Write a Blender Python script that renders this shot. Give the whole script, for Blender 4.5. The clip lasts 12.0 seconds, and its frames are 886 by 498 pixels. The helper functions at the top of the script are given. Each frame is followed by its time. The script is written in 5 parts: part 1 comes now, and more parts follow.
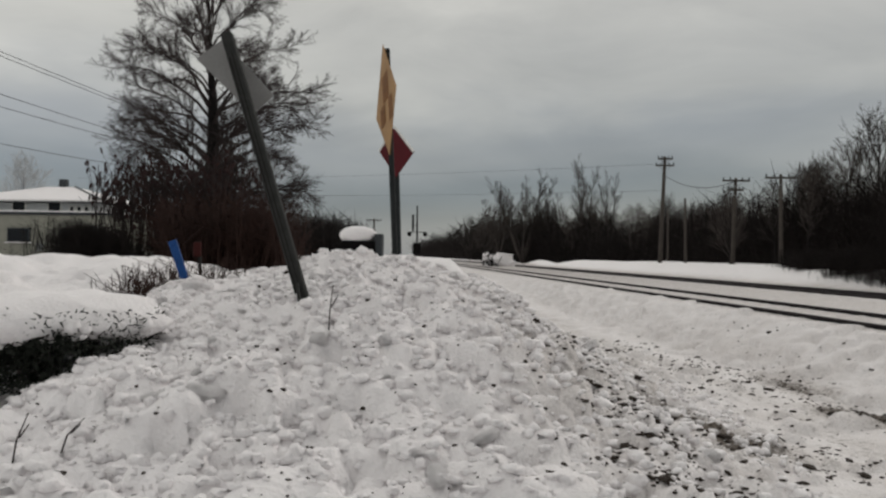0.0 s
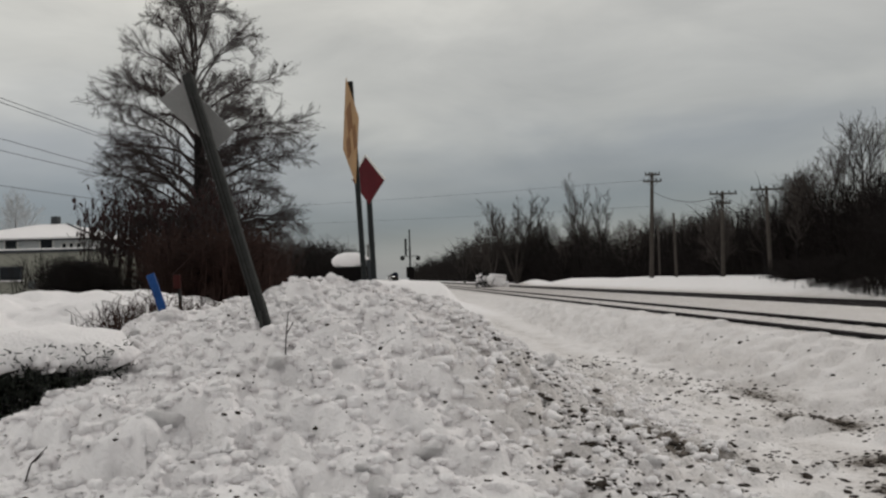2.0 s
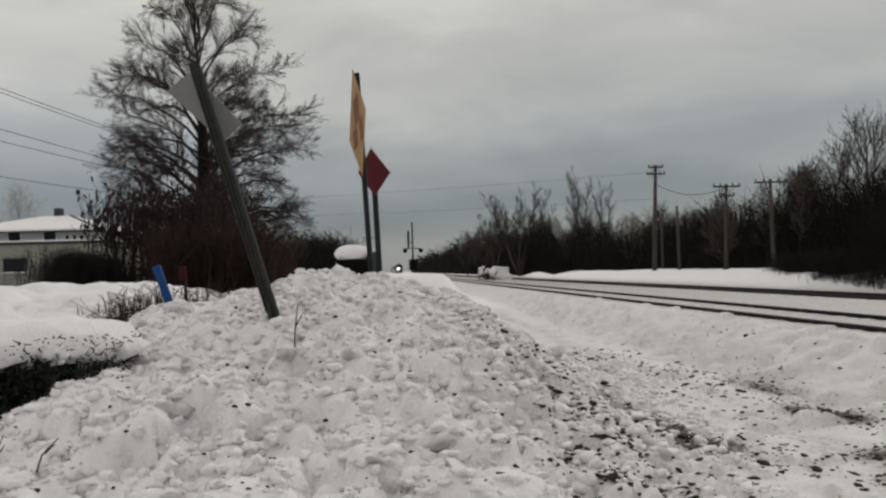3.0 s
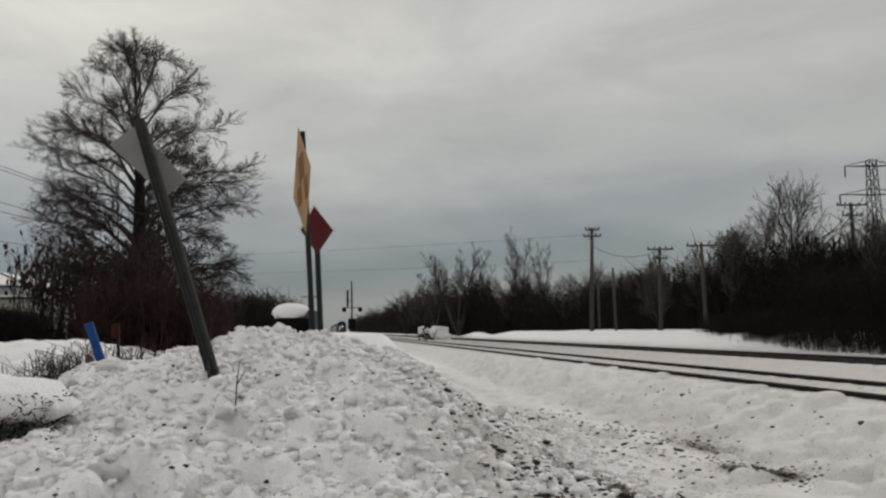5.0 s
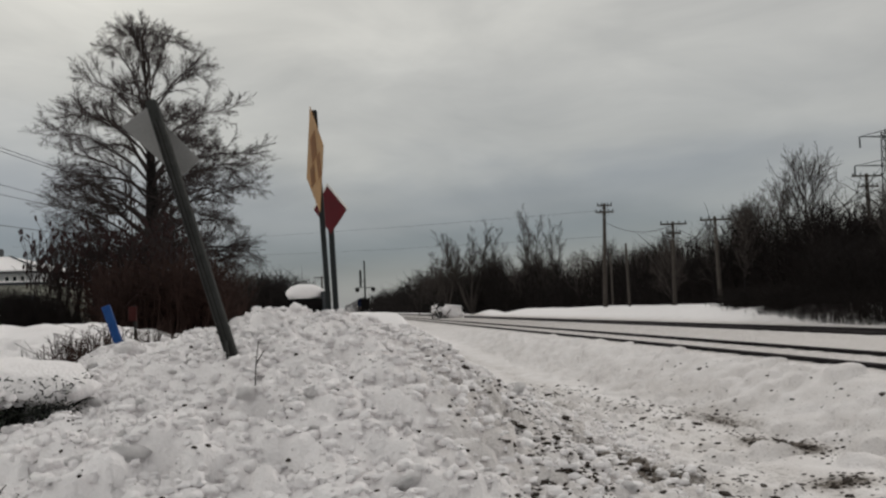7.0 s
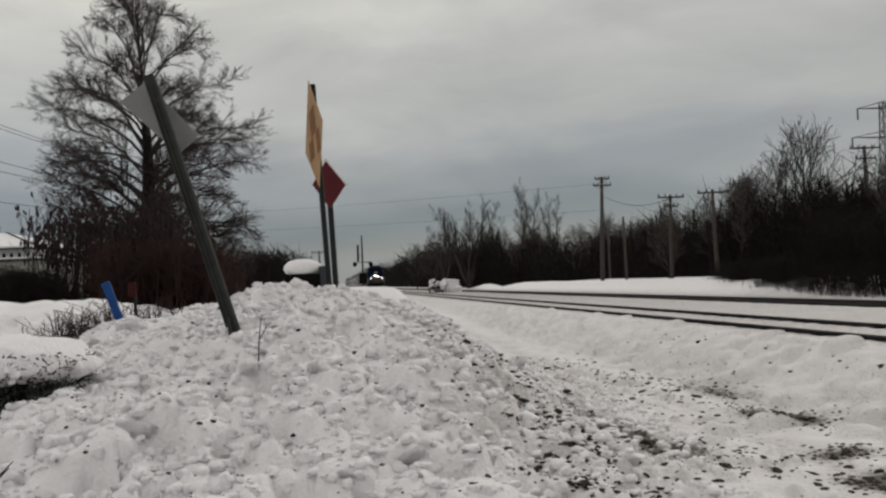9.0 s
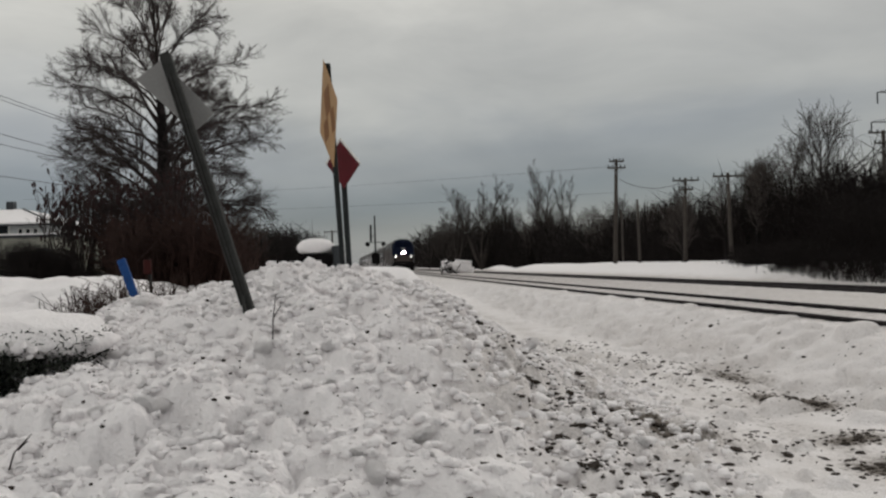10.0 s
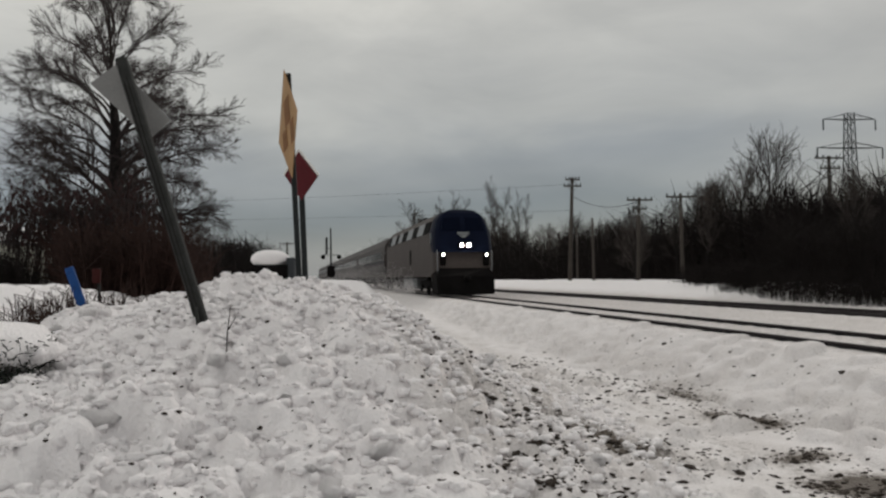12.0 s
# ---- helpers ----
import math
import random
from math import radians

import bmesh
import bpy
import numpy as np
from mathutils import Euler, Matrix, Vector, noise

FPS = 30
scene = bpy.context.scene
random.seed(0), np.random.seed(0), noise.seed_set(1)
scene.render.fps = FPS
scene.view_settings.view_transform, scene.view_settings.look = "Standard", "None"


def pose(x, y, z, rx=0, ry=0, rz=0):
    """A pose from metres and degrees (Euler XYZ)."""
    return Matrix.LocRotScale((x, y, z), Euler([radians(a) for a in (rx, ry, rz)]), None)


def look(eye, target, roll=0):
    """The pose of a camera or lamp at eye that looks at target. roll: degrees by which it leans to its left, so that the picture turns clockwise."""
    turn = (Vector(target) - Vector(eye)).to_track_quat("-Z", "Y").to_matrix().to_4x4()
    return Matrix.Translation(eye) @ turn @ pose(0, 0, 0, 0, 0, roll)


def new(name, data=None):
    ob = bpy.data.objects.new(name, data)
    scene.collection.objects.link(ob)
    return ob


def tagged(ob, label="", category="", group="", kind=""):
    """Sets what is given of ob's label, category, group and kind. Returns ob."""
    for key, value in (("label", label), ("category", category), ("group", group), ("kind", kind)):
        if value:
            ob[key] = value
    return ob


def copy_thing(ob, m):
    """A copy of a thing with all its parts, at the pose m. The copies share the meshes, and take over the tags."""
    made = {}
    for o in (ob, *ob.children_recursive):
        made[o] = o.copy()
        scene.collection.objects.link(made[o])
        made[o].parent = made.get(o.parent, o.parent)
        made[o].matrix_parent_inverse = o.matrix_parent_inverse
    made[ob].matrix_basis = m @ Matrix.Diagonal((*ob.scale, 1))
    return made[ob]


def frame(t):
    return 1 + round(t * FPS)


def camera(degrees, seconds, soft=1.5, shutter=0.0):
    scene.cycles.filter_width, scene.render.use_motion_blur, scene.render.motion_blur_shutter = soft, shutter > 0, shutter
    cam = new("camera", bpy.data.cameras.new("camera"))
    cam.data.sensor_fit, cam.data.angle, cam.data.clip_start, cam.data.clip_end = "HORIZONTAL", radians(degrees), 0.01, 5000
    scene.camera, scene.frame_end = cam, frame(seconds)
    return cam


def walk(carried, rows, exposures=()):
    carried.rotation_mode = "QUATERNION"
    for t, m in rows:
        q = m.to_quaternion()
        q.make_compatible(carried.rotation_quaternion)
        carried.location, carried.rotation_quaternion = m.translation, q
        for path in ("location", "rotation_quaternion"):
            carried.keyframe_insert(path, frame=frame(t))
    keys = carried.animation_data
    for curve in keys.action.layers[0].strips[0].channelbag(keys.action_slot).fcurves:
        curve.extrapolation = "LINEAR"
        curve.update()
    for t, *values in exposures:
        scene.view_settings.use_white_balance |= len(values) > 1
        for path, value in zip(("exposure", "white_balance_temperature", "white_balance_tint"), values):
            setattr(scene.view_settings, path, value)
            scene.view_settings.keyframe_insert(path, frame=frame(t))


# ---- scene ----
cam = camera(58.6, 12.0, soft=2.4)
PATH = [
    (0, (-0.17, 0.449, 1.642), (-0.286, 2.446, 1.658), 0.8),
    (0.5, (-0.027, 0.298, 1.661), (-0.163, 2.29, 1.784), 1.7),
    (1, (0.157, 0.276, 1.664), (0.093, 2.273, 1.75), -0.2),
    (1.5, (0.211, 0.212, 1.637), (0.11, 2.207, 1.73), -1.6),
    (2, (0.19, 0.195, 1.642), (0.084, 2.191, 1.716), -1.3),
    (2.5, (0.161, 0.204, 1.641), (0.05, 2.2, 1.715), -1.6),
    (3, (0.135, 0.209, 1.641), (0.023, 2.205, 1.696), -1.2),
    (3.5, (0.199, 0.166, 1.653), (0.201, 2.164, 1.757), 0.7),
    (5.5, (0.071, 0.17, 1.621), (0.115, 2.159, 1.827), -1.0),
    (6, (0.082, 0.185, 1.619), (0.126, 2.179, 1.772), -1.0),
    (6.5, (0.066, 0.219, 1.608), (0.108, 2.212, 1.768), -1.7),
    (7, (0.051, 0.218, 1.615), (0.064, 2.213, 1.765), -1.8),
    (7.5, (0.014, 0.278, 1.619), (0.057, 2.274, 1.744), -2.9),
    (9.5, (0.013, 0.222, 1.624), (0.015, 2.221, 1.685), -1.6),
    (10, (0.005, 0.224, 1.624), (-0.01, 2.223, 1.661), -1.4),
    (10.5, (0.007, 0.235, 1.622), (0.003, 2.234, 1.673), -1.4),
    (11, (-0.004, 0.238, 1.62), (-0.022, 2.238, 1.659), -1.3),
    (11.5, (-0.01, 0.243, 1.609), (0.013, 2.243, 1.65), -1.0),
    (12, (-0.023, 0.263, 1.623), (0.074, 2.259, 1.695), -0.4),
]
walk(cam, [(t, look(eye, target, roll)) for t, eye, target, roll in PATH])

# ---- sky and light ----
world = bpy.data.worlds.new("overcast_sky")
scene.world = world
world.use_nodes = True
wn, wl = world.node_tree.nodes, world.node_tree.links
wn.clear()


def wnode(kind, **values):
    n = wn.new(kind)
    for key, value in values.items():
        n.inputs[key].default_value = value
    return n


w_out = wnode("ShaderNodeOutputWorld")
w_bg = wnode("ShaderNodeBackground", Strength=0.715)
w_sky = wn.new("ShaderNodeTexSky")
w_sky.sky_type, w_sky.sun_disc = "NISHITA", False
w_sky.sun_elevation, w_sky.sun_rotation = radians(24), radians(60)
w_dim = wn.new("ShaderNodeVectorMath")
w_dim.operation = "SCALE"
w_dim.inputs["Scale"].default_value = 0.025
w_co = wn.new("ShaderNodeTexCoord")
w_sep = wn.new("ShaderNodeSeparateXYZ")
w_map = wn.new("ShaderNodeMapping")
w_map.inputs["Scale"].default_value = (1.0, 1.0, 3.0)
w_map.inputs["Location"].default_value = (3.1, 0.4, 0.35)
w_n1 = wnode("ShaderNodeTexNoise", Scale=1.6, Detail=5.0, Roughness=0.5, Distortion=0.4)
w_n2 = wnode("ShaderNodeTexNoise", Scale=3.6, Detail=6.0, Roughness=0.55, Distortion=0.5)
# cloud deck: blue-grey low down, pale beige-grey higher up
w_ramp = wn.new("ShaderNodeValToRGB")
w_ramp.color_ramp.interpolation = "EASE"
els = w_ramp.color_ramp.elements
els[0].position, els[0].color = 0.0, (0.25, 0.265, 0.28, 1)
els[1].position, els[1].color = 1.0, (0.88, 0.86, 0.81, 1)
for at, col in ((0.06, (0.19, 0.21, 0.235, 1)), (0.13, (0.30, 0.305, 0.31, 1)), (0.22, (0.515, 0.50, 0.455, 1)), (0.36, (0.68, 0.655, 0.585, 1))):
    e = els.new(at)
    e.color = col
w_wob = wn.new("ShaderNodeMath")
w_wob.operation = "MULTIPLY_ADD"
w_wob.inputs[1].default_value = 0.24
w_off = wn.new("ShaderNodeMath")
w_off.operation = "SUBTRACT"
w_off.inputs[1].default_value = 0.12
w_streak = wn.new("ShaderNodeMapRange")
w_streak.inputs["From Min"].default_value, w_streak.inputs["From Max"].default_value = 0.35, 0.7
w_streak.inputs["To Min"].default_value, w_streak.inputs["To Max"].default_value = 0.88, 1.14
w_thick = wn.new("ShaderNodeMapRange")
w_thick.inputs["From Min"].default_value, w_thick.inputs["From Max"].default_value = -0.6, 0.6
w_thick.inputs["To Min"].default_value, w_thick.inputs["To Max"].default_value = 1.47, 0.74
w_both = wn.new("ShaderNodeMath")
w_both.operation = "MULTIPLY"
w_mul = wn.new("ShaderNodeVectorMath")
w_mul.operation = "SCALE"
w_add = wn.new("ShaderNodeVectorMath")
w_add.operation = "ADD"
wl.new(w_co.outputs["Generated"], w_sep.inputs[0])
wl.new(w_co.outputs["Generated"], w_map.inputs["Vector"])
wl.new(w_map.outputs[0], w_n1.inputs["Vector"])
wl.new(w_map.outputs[0], w_n2.inputs["Vector"])
wl.new(w_n1.outputs["Fac"], w_wob.inputs[0])
wl.new(w_sep.outputs["Z"], w_wob.inputs[2])
wl.new(w_wob.outputs[0], w_off.inputs[0])
wl.new(w_off.outputs[0], w_ramp.inputs["Fac"])
wl.new(w_n2.outputs["Fac"], w_streak.inputs["Value"])
wl.new(w_ramp.outputs["Color"], w_mul.inputs[0])
wl.new(w_sep.outputs["X"], w_thick.inputs["Value"])
wl.new(w_streak.outputs["Result"], w_both.inputs[0])
wl.new(w_thick.outputs["Result"], w_both.inputs[1])
wl.new(w_both.outputs[0], w_mul.inputs["Scale"])
wl.new(w_sky.outputs["Color"], w_dim.inputs[0])
wl.new(w_mul.outputs["Vector"], w_add.inputs[0])
wl.new(w_dim.outputs["Vector"], w_add.inputs[1])
wl.new(w_add.outputs["Vector"], w_bg.inputs["Color"])
wl.new(w_bg.outputs[0], w_out.inputs["Surface"])

sun_data = bpy.data.lights.new("sun", "SUN")
sun_data.energy, sun_data.angle, sun_data.color = 0.85, radians(12), (1.0, 0.96, 0.9)
sun = new("sun", sun_data)
sun.matrix_world = look((60, 55, 38), (0, 0, 0))


# ---- materials ----
def material(name, color, rough=0.8, metal=0.0, vary=0.25, scale=6.0, fine=60.0, bump=0.25, bump_far=0.02, glow=0.0, random_tint=0.0, spec=0.15):
    """A surface with two scales of variation in colour and relief."""
    m = bpy.data.materials.new(name)
    m.use_nodes = True
    nt = m.node_tree
    b = nt.nodes["Principled BSDF"]
    b.inputs["Roughness"].default_value, b.inputs["Metallic"].default_value = rough, metal
    b.inputs["Specular IOR Level"].default_value = spec
    co = nt.nodes.new("ShaderNodeTexCoord")
    n1, n2 = nt.nodes.new("ShaderNodeTexNoise"), nt.nodes.new("ShaderNodeTexNoise")
    n1.inputs["Scale"].default_value, n2.inputs["Scale"].default_value = scale, fine
    n1.inputs["Detail"].default_value = n2.inputs["Detail"].default_value = 4.0
    for n in (n1, n2):
        nt.links.new(co.outputs["Object"], n.inputs["Vector"])
    mix = nt.nodes.new("ShaderNodeMath")
    mix.operation = "MULTIPLY_ADD"
    mix.inputs[1].default_value = 0.5
    half = nt.nodes.new("ShaderNodeMath")
    half.operation = "MULTIPLY"
    half.inputs[1].default_value = 0.5
    nt.links.new(n2.outputs["Fac"], half.inputs[0])
    nt.links.new(n1.outputs["Fac"], mix.inputs[0])
    nt.links.new(half.outputs[0], mix.inputs[2])
    ramp = nt.nodes.new("ShaderNodeValToRGB")
    lo = [max(0.0, c * (1 - vary)) for c in color]
    hi = [min(1.0, c * (1 + vary)) for c in color]
    ramp.color_ramp.elements[0].position, ramp.color_ramp.elements[0].color = 0.32, (*lo, 1)
    ramp.color_ramp.elements[1].position, ramp.color_ramp.elements[1].color = 0.68, (*hi, 1)
    nt.links.new(mix.outputs[0], ramp.inputs["Fac"])
    tint = ramp.outputs["Color"]
    if random_tint:
        info = nt.nodes.new("ShaderNodeObjectInfo")
        hsv = nt.nodes.new("ShaderNodeHueSaturation")
        rng = nt.nodes.new("ShaderNodeMapRange")
        rng.inputs["To Min"].default_value, rng.inputs["To Max"].default_value = 1 - random_tint, 1 + random_tint
        nt.links.new(info.outputs["Random"], rng.inputs["Value"])
        nt.links.new(rng.outputs["Result"], hsv.inputs["Value"])
        nt.links.new(tint, hsv.inputs["Color"])
        tint = hsv.outputs["Color"]
    nt.links.new(tint, b.inputs["Base Color"])
    bp = nt.nodes.new("ShaderNodeBump")
    bp.inputs["Strength"].default_value, bp.inputs["Distance"].default_value = bump, bump_far
    nt.links.new(mix.outputs[0], bp.inputs["Height"])
    nt.links.new(bp.outputs[0], b.inputs["Normal"])
    if glow:
        b.inputs["Emission Color"].default_value = (1.0, 0.96, 0.86, 1)
        b.inputs["Emission Strength"].default_value = glow
    return m


def snow_material(name, dirty):
    """Old plowed snow, with dirt and painted darkening where the point attribute says so."""
    m = material(name, (0.85, 0.825, 0.833), rough=0.7, vary=0.06, scale=4.0, fine=34.0, bump=0.8, bump_far=0.05, spec=0.25)
    if dirty:
        nt = m.node_tree
        b = nt.nodes["Principled BSDF"]
        ramp = [n for n in nt.nodes if n.type == "VALTORGB"][0]
        att = nt.nodes.new("ShaderNodeAttribute")
        att.attribute_name = "dirt"
        co = nt.nodes.new("ShaderNodeTexCoord")
        speck = nt.nodes.new("ShaderNodeTexNoise")
        speck.inputs["Scale"].default_value, speck.inputs["Detail"].default_value, speck.inputs["Roughness"].default_value = 15.0, 6.0, 0.75
        nt.links.new(co.outputs["Object"], speck.inputs["Vector"])
        cut = nt.nodes.new("ShaderNodeMath")
        cut.operation = "MULTIPLY_ADD"
        cut.inputs[1].default_value, cut.inputs[2].default_value = 1.0, -0.72
        nt.links.new(att.outputs["Fac"], cut.inputs[0])
        plus = nt.nodes.new("ShaderNodeMath")
        plus.operation = "ADD"
        nt.links.new(cut.outputs[0], plus.inputs[0])
        nt.links.new(speck.outputs["Fac"], plus.inputs[1])
        sharp = nt.nodes.new("ShaderNodeMapRange")
        sharp.inputs["From Min"].default_value, sharp.inputs["From Max"].default_value = 0.04, 0.34
        nt.links.new(plus.outputs[0], sharp.inputs["Value"])
        mix = nt.nodes.new("ShaderNodeMix")
        mix.data_type = "RGBA"
        mix.inputs["B"].default_value = (0.10, 0.082, 0.068, 1)
        nt.links.new(sharp.outputs["Result"], mix.inputs["Factor"])
        # brownish slush stain, softer and wider than the bare smears
        stain = nt.nodes.new("ShaderNodeTexNoise")
        stain.inputs["Scale"].default_value, stain.inputs["Detail"].default_value = 2.2, 5.0
        nt.links.new(co.outputs["Object"], stain.inputs["Vector"])
        amount = nt.nodes.new("ShaderNodeMath")
        amount.operation = "MULTIPLY"
        nt.links.new(stain.outputs["Fac"], amount.inputs[0])
        nt.links.new(att.outputs["Fac"], amount.inputs[1])
        soft = nt.nodes.new("ShaderNodeMapRange")
        soft.inputs["From Min"].default_value, soft.inputs["From Max"].default_value = 0.02, 0.15
        soft.inputs["To Max"].default_value = 0.62
        nt.links.new(amount.outputs[0], soft.inputs["Value"])
        tint = nt.nodes.new("ShaderNodeMix")
        tint.data_type = "RGBA"
        tint.inputs["B"].default_value = (0.50, 0.462, 0.44, 1)
        nt.links.new(soft.outputs["Result"], tint.inputs["Factor"])
        nt.links.new(ramp.outputs["Color"], tint.inputs["A"])
        nt.links.new(tint.outputs["Result"], mix.inputs["A"])
        nt.links.new(mix.outputs["Result"], b.inputs["Base Color"])
    return m


M_SNOW_GROUND = snow_material("trodden_snow", True)
M_SNOW = snow_material("clean_snow", False)
M_MUD = material("frozen_mud", (0.045, 0.036, 0.03), 0.85, vary=0.5, scale=20, fine=150, bump=0.6)
M_BARK = material("tree_bark", (0.034, 0.028, 0.026), 0.9, vary=0.35, scale=4, fine=40, bump=0.5, random_tint=0.2)
M_TWIG = material("twig_bark", (0.036, 0.028, 0.027), 0.9, vary=0.3, scale=2, fine=30, random_tint=0.2)
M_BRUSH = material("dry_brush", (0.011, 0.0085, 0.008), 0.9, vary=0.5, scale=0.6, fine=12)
M_RED_BRUSH = material("reddish_brush", (0.030, 0.016, 0.013), 0.9, vary=0.5, scale=0.8, fine=12)
M_SUMAC = material("sumac_heads", (0.035, 0.020, 0.020), 0.95, vary=0.4)
M_GREEN = material("evergreen_needles", (0.032, 0.036, 0.030), 0.85, vary=0.5, scale=5, fine=50)
M_POLE = material("weathered_pole_wood", (0.062, 0.054, 0.048), 0.85, vary=0.3, scale=3, fine=40, bump=0.4)
M_POST = material("grey_weathered_timber", (0.026, 0.027, 0.026), 0.8, vary=0.35, scale=8, fine=70, bump=0.5)
M_STEEL_POST = material("dark_green_steel", (0.020, 0.023, 0.024), 0.6, metal=0.3, vary=0.25)
M_SIGN_BACK = material("bare_aluminium_back", (0.20, 0.20, 0.198), 0.6, metal=0.25, vary=0.12, scale=5, fine=50, bump=0.1)
M_YELLOW = material("faded_yellow_sheeting", (0.32, 0.19, 0.085), 0.5, vary=0.25, scale=5, fine=40, bump=0.1)
M_YELLOW_DARK = material("worn_symbol_paint", (0.17, 0.075, 0.025), 0.6, vary=0.4, scale=9, fine=50)
M_RED = material("red_sheeting", (0.072, 0.005, 0.009), 0.4, vary=0.2, scale=6, fine=50, bump=0.08)
M_RAIL = material("rusty_rail_steel", (0.035, 0.030, 0.032), 0.55, metal=0.5, vary=0.4, scale=3, fine=40)
M_FLANGE = material("wet_dark_ballast", (0.035, 0.032, 0.036), 0.7, vary=0.5, scale=4, fine=40, bump=0.5)
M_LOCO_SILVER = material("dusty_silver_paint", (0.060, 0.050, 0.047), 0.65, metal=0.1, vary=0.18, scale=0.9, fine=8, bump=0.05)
M_LOCO_BLUE = material("dark_blue_paint", (0.004, 0.007, 0.019), 0.6, vary=0.2, scale=1.5, fine=20, bump=0.03, spec=0.05)
M_BLACK = material("grimy_black_steel", (0.006, 0.0055, 0.0055), 0.8, vary=0.4, scale=3, fine=30, spec=0.04)
M_GLASS = material("dark_tinted_glass", (0.012, 0.014, 0.017), 0.15, vary=0.1, bump=0.0, spec=0.15)
M_WINDSHIELD = material("tinted_windshield", (0.003, 0.005, 0.013), 0.5, vary=0.1, bump=0.0, spec=0.02)
# lighter copy of the twig bark: distance haze is put into its colour
M_TWIG_FAR = material("haze_paled_twig_bark", (0.055, 0.047, 0.043), 0.9, vary=0.3, scale=2, fine=30, random_tint=0.35)
M_WHITE_PAINT = material("white_paint", (0.62, 0.62, 0.60), 0.6, vary=0.1, scale=2, fine=30, bump=0.08)
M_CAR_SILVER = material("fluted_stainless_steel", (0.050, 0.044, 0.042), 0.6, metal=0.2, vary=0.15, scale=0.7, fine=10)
M_LAMP = material("lit_headlight_glass", (0.9, 0.9, 0.85), 0.3, vary=0.0, glow=300.0)
M_LAMP_SMALL = material("lit_ditch_light_glass", (0.9, 0.9, 0.85), 0.3, vary=0.0, glow=9.0)
M_BEIGE = material("beige_painted_block", (0.25, 0.25, 0.215), 0.85, vary=0.14, scale=1.2, fine=20, bump=0.2)
M_SIDING = material("white_clapboard", (0.5, 0.52, 0.53), 0.7, vary=0.08, scale=1, fine=20)
M_TRIM_DARK = material("dark_trim", (0.045, 0.05, 0.055), 0.7, vary=0.2)
M_BLUE_STAKE = material("blue_plastic", (0.012, 0.055, 0.19), 0.5, vary=0.2, scale=4, fine=30)
M_RED_CLOTH = material("dull_red_plastic", (0.045, 0.010, 0.009), 0.7, vary=0.3, scale=4, fine=30)
M_GALV = material("galvanised_steel", (0.22, 0.23, 0.235), 0.5, metal=0.5, vary=0.15)
M_FROST = material("frosted_twig_bark", (0.42, 0.43, 0.44), 0.9, vary=0.3, scale=2, fine=30)
M_WIRE = material("black_cable", (0.03, 0.03, 0.032), 0.6, vary=0.1)
M_TRUNK_DARK = material("rough_dark_bark", (0.014, 0.012, 0.012), 0.95, vary=0.4, scale=6, fine=50, bump=0.7)


